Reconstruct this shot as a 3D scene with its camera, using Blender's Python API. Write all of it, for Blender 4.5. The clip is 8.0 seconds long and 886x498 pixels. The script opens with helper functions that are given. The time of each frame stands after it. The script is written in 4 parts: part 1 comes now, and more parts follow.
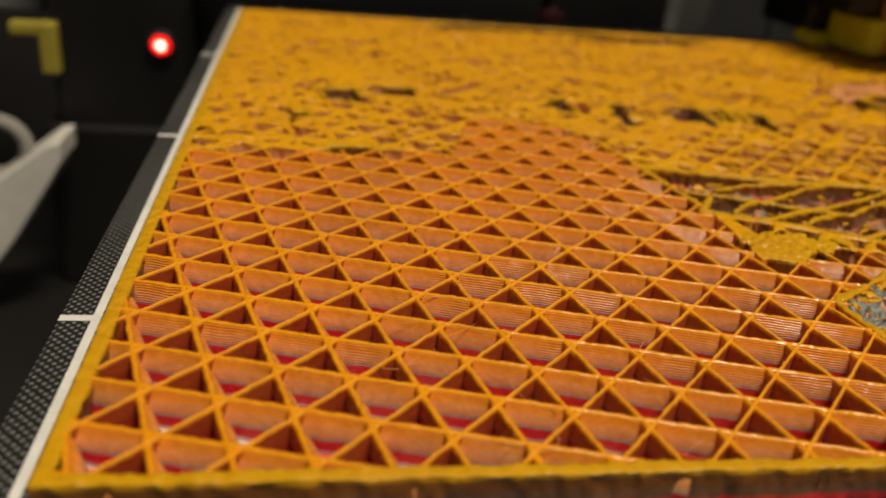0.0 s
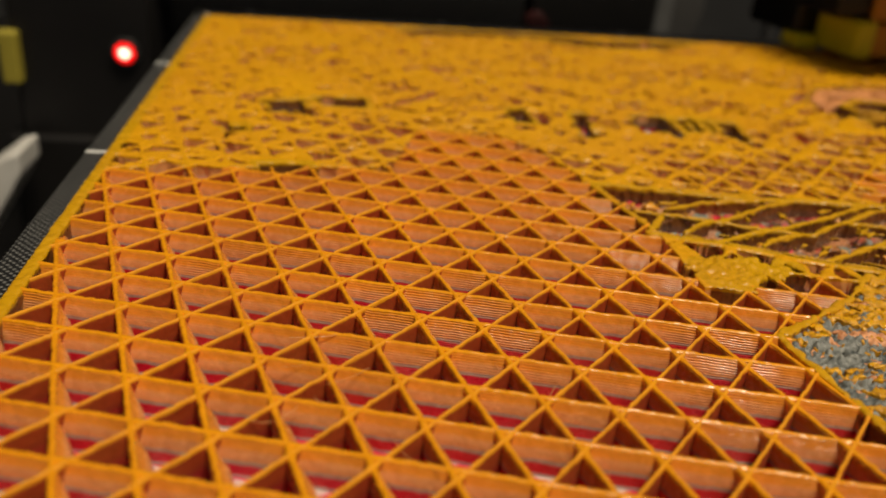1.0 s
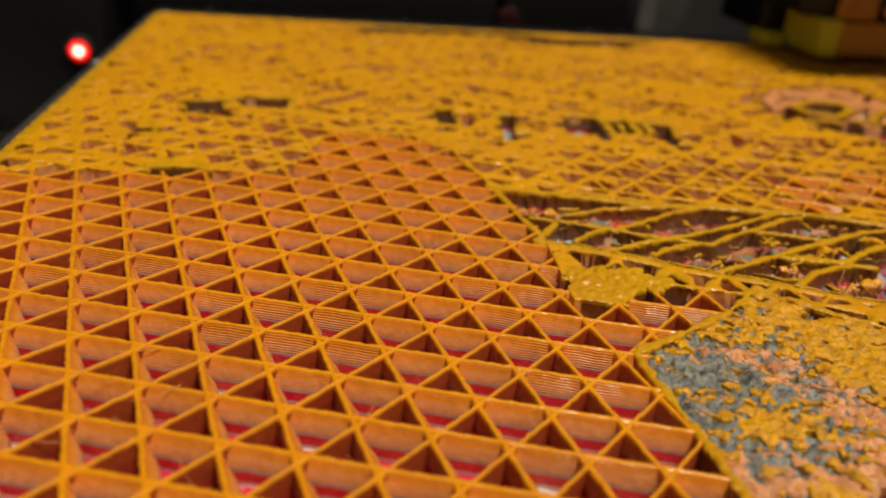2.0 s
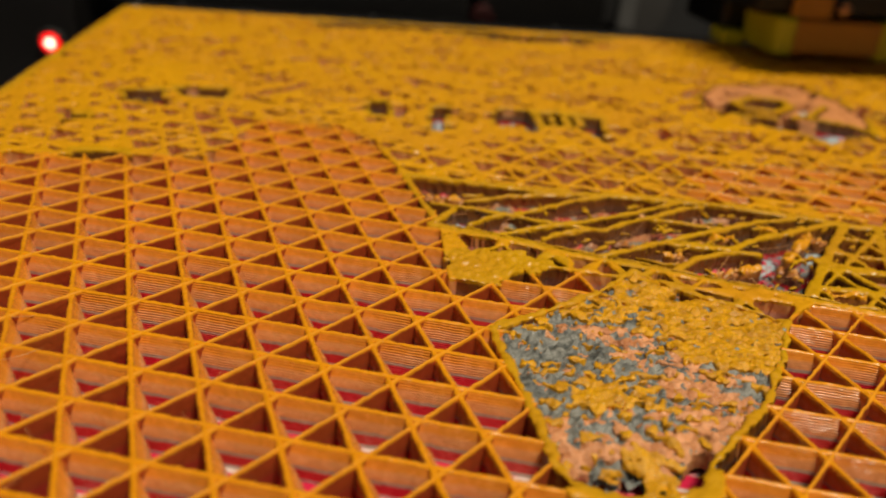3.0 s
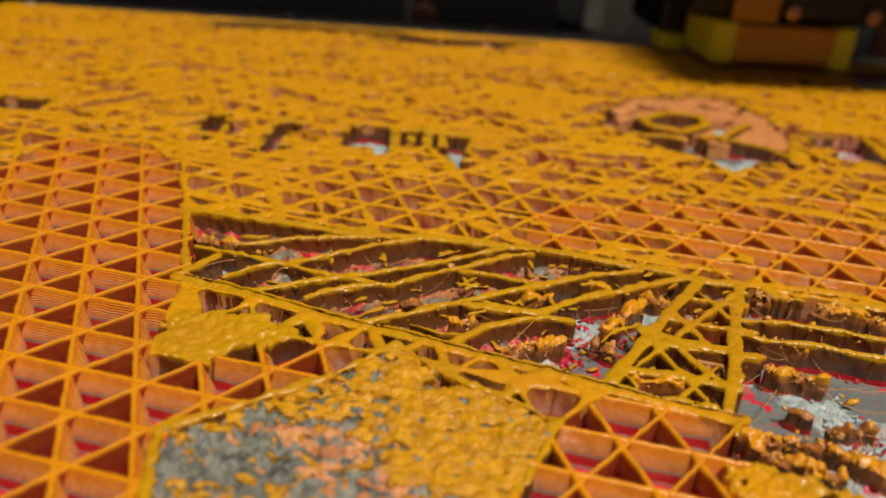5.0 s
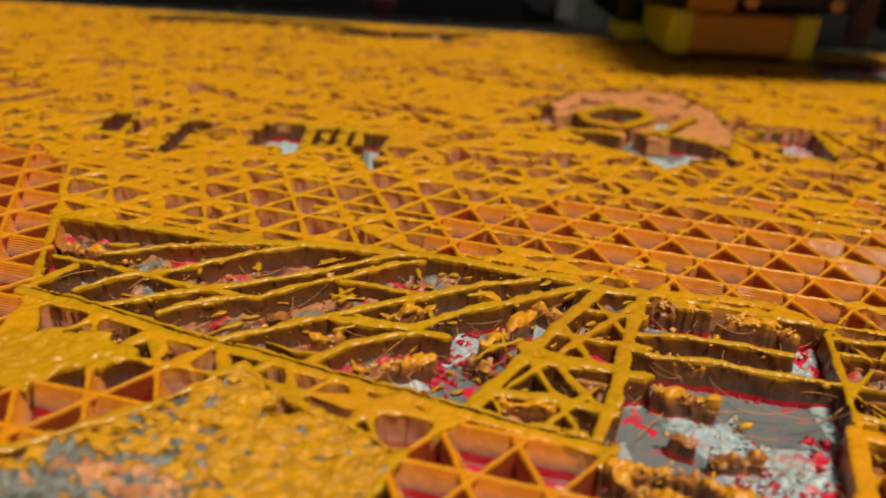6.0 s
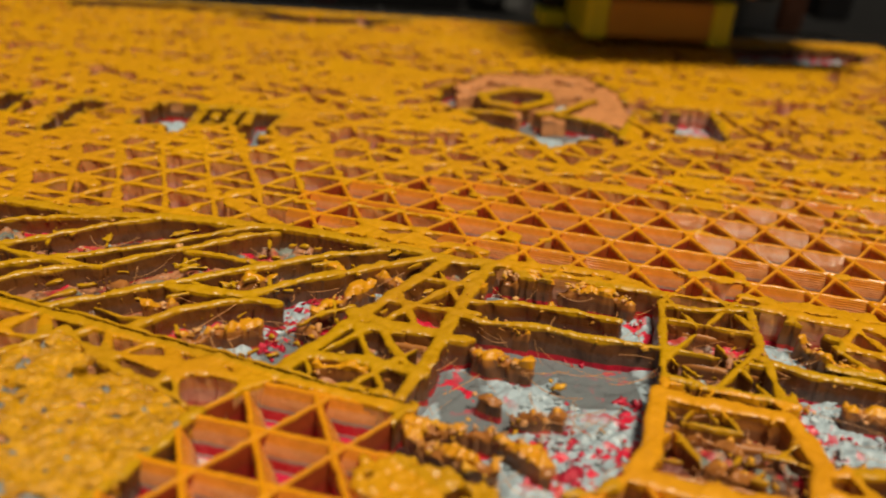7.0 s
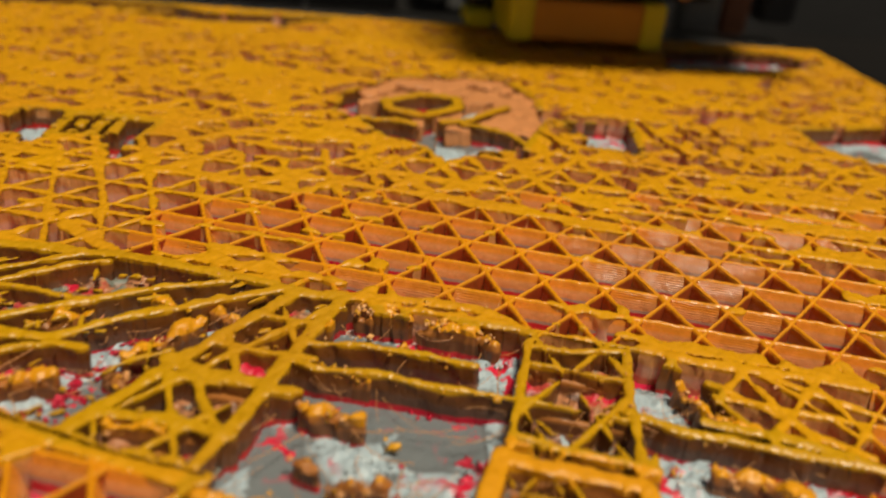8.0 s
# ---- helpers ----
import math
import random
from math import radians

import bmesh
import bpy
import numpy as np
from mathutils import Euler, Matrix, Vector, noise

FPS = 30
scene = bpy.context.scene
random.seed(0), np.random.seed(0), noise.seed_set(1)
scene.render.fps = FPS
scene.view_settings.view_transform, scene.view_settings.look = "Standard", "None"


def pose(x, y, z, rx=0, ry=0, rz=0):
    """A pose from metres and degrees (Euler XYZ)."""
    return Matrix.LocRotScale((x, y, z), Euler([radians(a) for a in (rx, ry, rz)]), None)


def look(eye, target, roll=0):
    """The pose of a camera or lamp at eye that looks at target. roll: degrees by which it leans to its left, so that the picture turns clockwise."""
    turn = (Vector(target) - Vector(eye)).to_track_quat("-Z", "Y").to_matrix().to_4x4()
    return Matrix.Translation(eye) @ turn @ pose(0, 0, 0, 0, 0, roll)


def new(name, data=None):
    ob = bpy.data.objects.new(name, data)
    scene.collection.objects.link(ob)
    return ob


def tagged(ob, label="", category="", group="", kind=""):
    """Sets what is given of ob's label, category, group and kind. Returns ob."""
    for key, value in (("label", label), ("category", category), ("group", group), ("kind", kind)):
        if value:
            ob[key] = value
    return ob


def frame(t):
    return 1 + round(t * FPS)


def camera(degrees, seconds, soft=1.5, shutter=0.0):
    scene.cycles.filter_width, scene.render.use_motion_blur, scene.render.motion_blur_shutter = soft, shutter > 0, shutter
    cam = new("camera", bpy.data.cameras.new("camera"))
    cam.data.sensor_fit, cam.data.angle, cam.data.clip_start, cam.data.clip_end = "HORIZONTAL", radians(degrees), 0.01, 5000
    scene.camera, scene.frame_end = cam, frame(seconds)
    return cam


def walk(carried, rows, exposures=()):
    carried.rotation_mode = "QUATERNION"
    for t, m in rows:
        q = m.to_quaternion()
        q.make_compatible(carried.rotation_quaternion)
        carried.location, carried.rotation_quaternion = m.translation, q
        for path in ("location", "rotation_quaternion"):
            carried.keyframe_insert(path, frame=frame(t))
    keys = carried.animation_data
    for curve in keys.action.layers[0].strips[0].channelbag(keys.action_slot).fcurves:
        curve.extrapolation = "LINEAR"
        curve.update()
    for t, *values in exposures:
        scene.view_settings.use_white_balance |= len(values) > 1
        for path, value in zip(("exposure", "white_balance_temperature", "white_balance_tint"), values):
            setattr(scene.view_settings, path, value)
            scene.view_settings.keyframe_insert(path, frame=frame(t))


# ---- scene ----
cam = camera(56.46, 8.0, soft=1.8, shutter=0.3)
# t, eye x y z, yaw, pitch, roll
PATH = [
    (0.0, 0.02013, -0.05048, 0.04457, -10.337, -25.404, 5.629),
    (0.5, 0.02757, -0.04742, 0.0453, -9.843, -25.356, 5.286),
    (1.0, 0.03305, -0.04357, 0.0454, -9.332, -25.489, 4.994),
    (1.5, 0.042, -0.04118, 0.04633, -8.587, -25.685, 4.81),
    (1.7, 0.04668, -0.04041, 0.04674, -8.241, -25.932, 4.735),
    (2.8, 0.06479, -0.0493, 0.04744, -6.75, -26.009, 4.884),
    (3.0, 0.06866, -0.04843, 0.04795, -6.532, -26.058, 4.904),
    (3.5, 0.08022, -0.04608, 0.04883, -6.019, -26.251, 4.914),
    (4.0, 0.08966, -0.04266, 0.04933, -5.558, -26.365, 5.064),
    (4.2, 0.0928, -0.03986, 0.04949, -5.256, -26.483, 5.01),
    (5.3, 0.10665, -0.02578, 0.0476, -4.167, -26.684, 4.713),
    (5.5, 0.10946, -0.02456, 0.04737, -3.944, -26.771, 4.479),
    (6.0, 0.11848, -0.02148, 0.04732, -3.957, -27.107, 4.379),
    (6.5, 0.12648, -0.01851, 0.04609, -4.133, -27.132, 4.358),
    (7.0, 0.13519, -0.02491, 0.04648, -4.858, -27.304, 4.666),
    (7.5, 0.14422, -0.02518, 0.04579, -5.782, -27.365, 5.067),
    (8.0, 0.14931, -0.01469, 0.04616, -6.84, -27.428, 5.742),
]


def heading(yaw, pitch):
    a, b = radians(yaw), radians(pitch)
    return Vector((-math.sin(a) * math.cos(b), math.cos(a) * math.cos(b), math.sin(b)))


walk(cam, [(t, look(Vector((x, y, z)), Vector((x, y, z)) + heading(yaw, pitch), roll)) for t, x, y, z, yaw, pitch, roll in PATH])
cam.data.dof.use_dof = True
cam.data.dof.focus_distance = 0.094
cam.data.dof.aperture_fstop = 20.0

# ---- light ----
world = bpy.data.worlds.new("room_light")
scene.world = world
world.use_nodes = True
world.node_tree.nodes["Background"].inputs[0].default_value = (1.0, 0.93, 0.86, 1)
world.node_tree.nodes["Background"].inputs[1].default_value = 0.088


def area_lamp(name, eye, target, sx, sy, watts, colour):
    lamp = bpy.data.lights.new(name, "AREA")
    lamp.shape, lamp.size, lamp.size_y, lamp.energy, lamp.color = "RECTANGLE", sx, sy, watts, colour
    ob = new(name, lamp)
    ob.matrix_world = look(eye, target)
    return ob


area_lamp("ceiling_lamp", (0.50, -0.50, 1.85), (0.14, 0.08, 0), 0.55, 0.35, 45.5, (1.0, 0.87, 0.66))

# ---- materials ----
MM = 0.001


def nodes_of(name):
    m = bpy.data.materials.new(name)
    m.use_nodes = True
    nt = m.node_tree
    return m, nt, nt.nodes["Principled BSDF"]


def link(nt, a, b):
    nt.links.new(a, b)


def noise_node(nt, vec, scale, detail=3, rough=0.55, stretch=(1, 1, 1)):
    mp = nt.nodes.new("ShaderNodeMapping")
    mp.inputs["Scale"].default_value = stretch
    link(nt, vec, mp.inputs["Vector"])
    n = nt.nodes.new("ShaderNodeTexNoise")
    n.inputs["Scale"].default_value, n.inputs["Detail"].default_value, n.inputs["Roughness"].default_value = scale, detail, rough
    link(nt, mp.outputs[0], n.inputs["Vector"])
    return n.outputs["Fac"]


def ramp(nt, fac, stops, mode="LINEAR"):
    r = nt.nodes.new("ShaderNodeValToRGB")
    r.color_ramp.interpolation = mode
    el = r.color_ramp.elements
    while len(el) < len(stops):
        el.new(0.5)
    for e, (p, c) in zip(el, stops):
        e.position, e.color = p, (*c, 1)
    link(nt, fac, r.inputs[0])
    return r.outputs[0]


def mix(nt, fac, a, b, mode="MIX"):
    m = nt.nodes.new("ShaderNodeMix")
    m.data_type, m.blend_type = "RGBA", mode
    if isinstance(fac, float):
        m.inputs[0].default_value = fac
    else:
        link(nt, fac, m.inputs[0])
    for s, v in ((6, a), (7, b)):
        if isinstance(v, tuple):
            m.inputs[s].default_value = (*v, 1)
        else:
            link(nt, v, m.inputs[s])
    return m.outputs[2]


def math_node(nt, op, a, b):
    m = nt.nodes.new("ShaderNodeMath")
    m.operation = op
    for s, v in ((0, a), (1, b)):
        if isinstance(v, (int, float)):
            m.inputs[s].default_value = v
        else:
            link(nt, v, m.inputs[s])
    return m.outputs[0]


def bump(nt, b, height, distance, strength=0.6, prior=None):
    n = nt.nodes.new("ShaderNodeBump")
    n.inputs["Strength"].default_value, n.inputs["Distance"].default_value = strength, distance
    link(nt, height, n.inputs["Height"])
    if prior is not None:
        link(nt, prior, n.inputs["Normal"])
    link(nt, n.outputs[0], b.inputs["Normal"])
    return n.outputs[0]


YELLOW = (0.58, 0.316, 0.002)
GREY, RED, WHITE = (0.66, 0.27, 0.20), (0.66, 0.010, 0.045), (0.55, 0.55, 0.53)


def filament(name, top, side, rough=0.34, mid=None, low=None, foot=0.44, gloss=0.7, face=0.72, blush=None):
    """Printed plastic in layers of several colours, one above the other: white, red, grey, then orange; side and mid
    can hold painted shade.
    """
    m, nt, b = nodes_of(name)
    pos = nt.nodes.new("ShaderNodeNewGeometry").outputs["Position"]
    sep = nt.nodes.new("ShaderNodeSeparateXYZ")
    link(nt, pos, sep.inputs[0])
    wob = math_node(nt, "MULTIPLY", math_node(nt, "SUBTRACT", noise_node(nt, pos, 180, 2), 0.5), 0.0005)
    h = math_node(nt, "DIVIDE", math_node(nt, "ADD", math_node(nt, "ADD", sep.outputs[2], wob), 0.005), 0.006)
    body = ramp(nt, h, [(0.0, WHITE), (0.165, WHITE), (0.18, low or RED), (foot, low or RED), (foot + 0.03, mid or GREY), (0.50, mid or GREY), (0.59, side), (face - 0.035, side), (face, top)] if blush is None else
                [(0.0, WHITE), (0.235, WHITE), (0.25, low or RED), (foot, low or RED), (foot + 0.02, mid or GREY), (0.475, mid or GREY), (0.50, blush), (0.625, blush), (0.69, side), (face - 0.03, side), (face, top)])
    big = noise_node(nt, pos, 60, 3)
    fine = noise_node(nt, pos, 900, 4)
    col = mix(nt, ramp(nt, big, [(0.3, (0, 0, 0)), (0.75, (0.35, 0.35, 0.35))]), body, (0.5, 0.17, 0.02), "MIX")
    col = mix(nt, 0.35, col, ramp(nt, fine, [(0.25, (0.55, 0.5, 0.45)), (0.7, (1, 1, 1))]), "MULTIPLY")
    link(nt, col, b.inputs["Base Color"])
    link(nt, ramp(nt, fine, [(0.2, (rough - 0.1,) * 3), (0.8, (rough + 0.2,) * 3)]), b.inputs["Roughness"])
    b.inputs["IOR"].default_value = 1.40
    wave = nt.nodes.new("ShaderNodeTexWave")
    wave.wave_type, wave.bands_direction = "BANDS", "Z"
    wave.inputs["Scale"].default_value = 1 / 0.00028 / 6.283 * 2
    wave.inputs["Distortion"].default_value, wave.inputs["Detail"].default_value, wave.inputs["Detail Scale"].default_value = 2.5, 2, 0.4
    link(nt, pos, wave.inputs["Vector"])
    streaks = math_node(nt, "MULTIPLY", wave.outputs["Fac"], ramp(nt, noise_node(nt, pos, 45, 2), [(0.48, (0.08, 0.08, 0.08)), (0.62, (1, 1, 1))]))
    first = bump(nt, b, streaks, 0.00008 * gloss, 0.7)
    bump(nt, b, noise_node(nt, pos, 700, 3), 0.00022, 0.6, first)
    return m


def plain(name, base, rough, metal=0.0, grain=300.0, vary=0.25, depth=0.0001):
    m, nt, b = nodes_of(name)
    pos = nt.nodes.new("ShaderNodeNewGeometry").outputs["Position"]
    n = noise_node(nt, pos, grain, 4)
    big = noise_node(nt, pos, grain / 12, 3)
    dark = tuple(c * (1 - vary) for c in base)
    col = mix(nt, n, dark, tuple(min(1, c * (1 + vary * 0.5)) for c in base))
    col = mix(nt, 0.3, col, ramp(nt, big, [(0.3, (0.6, 0.6, 0.6)), (0.7, (1, 1, 1))]), "MULTIPLY")
    link(nt, col, b.inputs["Base Color"])
    link(nt, ramp(nt, big, [(0.2, (max(0.05, rough - 0.12),) * 3), (0.8, (min(1, rough + 0.12),) * 3)]), b.inputs["Roughness"])
    b.inputs["Metallic"].default_value = metal
    bump(nt, b, n, depth, 0.5)
    return m


wall_plastic = filament("orange_layers", (0.80, 0.312, 0.003), (0.84, 0.29, 0.03), 0.20, (0.46, 0.34, 0.29), gloss=1.6, foot=0.415, face=0.81, blush=(0.80, 0.345, 0.13))
# copy of the wall plastic, shade of the 45 degree faces put into its sides
shaded_plastic = filament("orange_layers_shaded_sides", (0.80, 0.325, 0.003), (0.36, 0.042, 0.008), 0.6, (0.27, 0.024, 0.010), (0.30, 0.006, 0.014), gloss=0.1, face=0.80)
# next two: shade painted into dark brown sides, light into pale ones
skin_plastic = filament("yellow_orange_shaded_sides", YELLOW, (0.15, 0.055, 0.015), 0.27, (0.125, 0.070, 0.052), RED, 0.33, gloss=0.2, face=0.775)
far_plastic = filament("lit_sided_layers", (0.71, 0.345, 0.002), (0.78, 0.37, 0.13), 0.28, (0.68, 0.40, 0.29), (0.52, 0.17, 0.12), 0.30, gloss=0.5, face=0.775)
# orange crest; the brown below it carries the shading of the ridge sides
torn_plastic = filament("torn_wall_shaded_sides", (0.78, 0.35, 0.005), (0.40, 0.155, 0.035), 0.30, (0.15, 0.065, 0.035), RED, 0.31, gloss=0.3, face=0.715)
peach_plastic = plain("peach_plastic", (0.72, 0.30, 0.11), 0.4, grain=600)
strand_plastic = plain("molten_strands", (0.72, 0.34, 0.12), 0.3, grain=900)


def crumb_plastic():
    m, nt, b = nodes_of("torn_crumbs")
    geo = nt.nodes.new("ShaderNodeNewGeometry")
    pos = geo.outputs["Position"]
    col = ramp(nt, geo.outputs["Random Per Island"], [(0.0, (0.74, 0.36, 0.12)), (0.3, (0.80, 0.44, 0.20)), (0.5, (0.80, 0.38, 0.02)), (0.8, (0.80, 0.42, 0.01)), (1.0, (0.60, 0.25, 0.05))])
    col = mix(nt, 0.4, col, ramp(nt, noise_node(nt, pos, 1100, 4), [(0.3, (0.6, 0.5, 0.42)), (0.6, (1, 1, 1))]), "MULTIPLY")
    link(nt, col, b.inputs["Base Color"])
    b.inputs["Roughness"].default_value = 0.36
    bump(nt, b, noise_node(nt, pos, 1500, 4), 0.0003, 0.8)
    return m


crumb_mat = crumb_plastic()

# ---- plan of the printed relief, in millimetres ----
WIDE, DEEP, STEP = 270.0, 198.0, 0.25
SIDE = 12 / math.sqrt(3)
ORIGIN = (5.87, 11.76)
FAMILIES = (-15.0, 45.0, -75.0)
SHIFTS = {-15.0: 0.2, 45.0: 0.0, -75.0: 0.0}
WEB = [
    (2.4, [(75.2, 76.8), (83.0, 74.6), (90.5, 73.0), (99.3, 70.7), (109.0, 70.9), (118.9, 69.5), (125.9, 68.7), (134.0, 65.8), (139.4, 64.9)]),
    (1.4, [(75.4, 76.3), (78.0, 64.9), (80.5, 54.8), (81.1, 50.4)]),
    (1.2, [(79.3, 65.0), (85.2, 63.5), (90.2, 61.6), (96.5, 59.2), (104.2, 57.3)]),
    (1.3, [(84.7, 66.0), (91.5, 68.8), (97.4, 69.7), (103.5, 70.6)]),
    (1.3, [(91.4, 61.7), (94.8, 63.7), (100.0, 67.0), (103.7, 69.1), (109.0, 70.9)]),
    (1.0, [(84.2, 57.5), (87.5, 60.3), (90.2, 61.6)]),
    (1.8, [(80.0, 59.0), (82.4, 62.5)]),
    (1.4, [(88.6, 54.9), (93.3, 57.1), (98.4, 59.0), (103.6, 61.1), (109.7, 63.9), (114.9, 66.9), (120.3, 69.7)]),
]
WEB += [
    (1.3, [(94.2, 53.6), (96.7, 55.5), (100.6, 57.1), (104.7, 58.0), (108.8, 60.9), (113.7, 63.3), (119.0, 66.6), (122.4, 67.6)]),
    (1.3, [(112.5, 61.9), (117.8, 61.0), (121.6, 59.4), (123.2, 59.3)]),
    (1.6, [(101.1, 48.9), (105.8, 51.2), (110.8, 53.7), (116.0, 56.5), (122.9, 59.5), (129.6, 62.7), (135.9, 64.3)]),
    (1.7, [(110.5, 45.4), (114.7, 49.2), (119.2, 51.1), (121.6, 51.8), (124.5, 51.2)]),
    (2.2, [(112.5, 53.9), (118.0, 52.9), (121.6, 52.5)]),
    (1.8, [(121.6, 52.9), (127.3, 56.8), (132.6, 59.0), (139.0, 62.1), (142.5, 63.1)]),
    (0.8, [(106.1, 49.1), (109.2, 47.3), (112.0, 47.0)]),
    (0.8, [(127.5, 59.9), (130.1, 60.7), (130.6, 58.9)]),
]
ROAD = [
    (2.3, [(79.2, 57.1), (85.0, 55.2), (91.2, 52.3), (98.3, 49.1), (104.8, 47.0), (111.7, 44.1), (119.4, 41.4), (127.1, 38.1), (132.5, 36.0), (138.3, 34.3)]),
]
TOWER = [
    (1.8, [(126.2, 39.2), (130.5, 45.2), (134.7, 51.1), (138.6, 56.4), (142.9, 61.8)]),
    (1.7, [(137.6, 35.8), (140.7, 42.6), (142.6, 48.4), (146.0, 56.4), (148.3, 61.6)]),
    (2.2, [(132.7, 49.6), (136.5, 47.6), (141.2, 46.4)]),
    (1.7, [(128.5, 41.9), (133.3, 41.3), (138.4, 39.7)]),
    (1.2, [(135.6, 47.5), (136.5, 44.2), (138.5, 40.3)]),
    (1.0, [(143.2, 51.1), (146.0, 50.2)]),
    (1.0, [(141.6, 45.4), (144.1, 45.1)]),
    (1.4, [(142.4, 62.4), (145.7, 62.0), (149.0, 61.6)]),
]
PIT = [
    (2.6, [(146.7, 62.4), (155.5, 61.7), (162.2, 60.6), (167.8, 56.2)]),
    (1.1, [(144.5, 53.1), (151.0, 52.8), (157.1, 51.4), (161.3, 49.9)]),
    (1.2, [(142.5, 51.0), (146.1, 48.9), (152.0, 48.2), (157.8, 46.4), (164.7, 45.0)]),
    (1.0, [(141.5, 45.9), (145.0, 45.4)]),
    (1.3, [(167.4, 54.6), (165.7, 48.5), (164.3, 43.1), (163.1, 38.7)]),
    (1.3, [(167.1, 53.9), (171.4, 53.0), (177.4, 53.4)]),
    (1.4, [(177.4, 53.4), (175.7, 46.9), (175.0, 41.7), (174.1, 37.0)]),
    (1.4, [(163.7, 40.2), (167.8, 38.3), (172.9, 36.8), (175.0, 35.6)]),
]
BLOCK = [
    (2.3, [(162.3, 37.8), (160.6, 33.1), (159.2, 29.2), (156.8, 26.0)]),
    (2.2, [(162.1, 37.5), (166.2, 36.0), (170.2, 35.1), (173.7, 34.0), (173.8, 29.7), (173.9, 27.2)]),
    (2.6, [(157.0, 26.0), (160.7, 24.6), (165.1, 23.4), (170.7, 22.2)]),
    (2.0, [(170.9, 22.2), (172.8, 26.1), (173.8, 27.5)]),
]
EAST = [
    (1.8, [(174.7, 43.5), (178.9, 40.9), (183.2, 40.0), (188.3, 38.4), (194.9, 36.8)]),
    (2.2, [(178.9, 53.9), (185.3, 51.5), (191.3, 50.2), (197.5, 49.4), (201.5, 48.5)]),
    (1.6, [(184.1, 48.3), (188.6, 44.3), (191.7, 40.6), (195.6, 38.0)]),
    (1.0, [(183.9, 46.3), (186.1, 41.3), (187.9, 38.7)]),
    (0.8, [(189.9, 50.1), (192.3, 46.8), (195.5, 40.8)]),
    (1.8, [(173.8, 26.8), (177.7, 26.8), (180.9, 27.1)]),
    (4.0, [(185.8, 26.8), (190.4, 28.7)]),
    (3.0, [(182.7, 23.6), (188.0, 24.5)]),
    (1.8, [(181.7, 42.3), (188.8, 40.2), (195.7, 36.4)]),
    (1.4, [(188.2, 51.8), (192.6, 48.3), (199.7, 43.4)]),
]
QUAD = [
    [(83.9, 29.7), (90.4, 33.6), (97.5, 38.1), (104.6, 44.9), (110.8, 38.9), (115.1, 36.6), (120.1, 32.8), (116.2, 25.5), (110.8, 17.1), (102.9, 9.3), (101.1, 7.5), (99.1, 3.8), (96.6, 3.2), (93.5, 2.6), (89.7, 3.7), (87.7, 5.0), (86.7, 7.3), (85.9, 14.7)],
]
BLOB = [
    [(79.9, 46.8), (82.7, 48.3), (88.6, 49.4), (95.0, 46.8), (94.4, 44.6), (88.3, 43.3), (85.4, 40.5), (82.0, 41.1)],
]
PATCH = [
    [(134.2, 28.1), (137.1, 27.0), (140.7, 26.6), (144.4, 24.6), (147.9, 22.2), (147.0, 19.4), (139.5, 20.1), (137.2, 22.1), (133.2, 23.8)],
]
HOLES = [
    [(70.1, 116.8), (73.3, 116.7), (73.6, 107.3), (70.0, 107.5)],
    [(83.0, 115.1), (85.6, 115.5), (83.7, 99.9), (81.5, 99.1)],
    [(95.9, 115.2), (103.0, 114.9), (102.6, 103.9), (98.6, 104.6), (94.3, 104.5)],
    [(112.9, 113.6), (117.2, 112.3), (114.7, 100.0), (113.0, 100.5)],
    [(185.5, 126.0), (198.0, 126.5), (195.5, 110.5), (189.0, 114.5)],
    [(104.9, 114.3), (106.0, 114.5), (105.5, 105.6), (104.5, 105.5)],
    [(107.7, 114.8), (108.8, 115.0), (108.1, 106.0), (106.9, 105.8)],
    [(110.5, 114.1), (111.5, 114.2), (111.0, 105.9), (110.1, 105.8)],
    [(221.8, 178.1), (242.7, 187.4), (262.7, 185.1), (242.2, 175.7), (222.5, 171.8)],
]
HOLES += [
    [(232.1, 129.6), (252.5, 133.9), (254.6, 123.7), (242.3, 110.8), (231.8, 120.5)],
    [(53.8, 194.0), (74.7, 199.1), (98.5, 199.2), (112.1, 190.9), (87.5, 190.4), (57.0, 186.7)],
    [(116.9, 193.0), (131.2, 194.3), (144.4, 196.6), (128.4, 184.1)],
    [(229.0, 180.4), (259.0, 187.1), (253.4, 177.2), (228.5, 173.0)],
    [(21.7, 115.2), (28.5, 117.4), (30.1, 110.0), (24.3, 108.8)],
    [(30.7, 119.1), (41.5, 120.1), (41.4, 112.9), (33.3, 113.6)],
    [(15.6, 98.8), (19.4, 98.9), (20.3, 96.4), (16.8, 95.8)],
    [(22.9, 80.2), (30.6, 80.1), (31.7, 77.0), (24.4, 76.4)],
]
RING = [
    [(147.0, 135.7), (156.4, 147.2), (166.4, 150.0), (177.4, 150.5), (182.3, 138.4), (180.9, 122.9), (175.1, 109.2), (168.6, 108.3), (162.1, 104.8), (158.6, 110.3), (153.3, 112.8), (149.4, 120.4), (144.8, 125.0)],
]
HEX = [
    [(153.5, 131.5), (160.5, 137.1), (166.9, 135.7), (167.1, 130.4), (160.4, 124.7), (154.5, 126.9)],
]
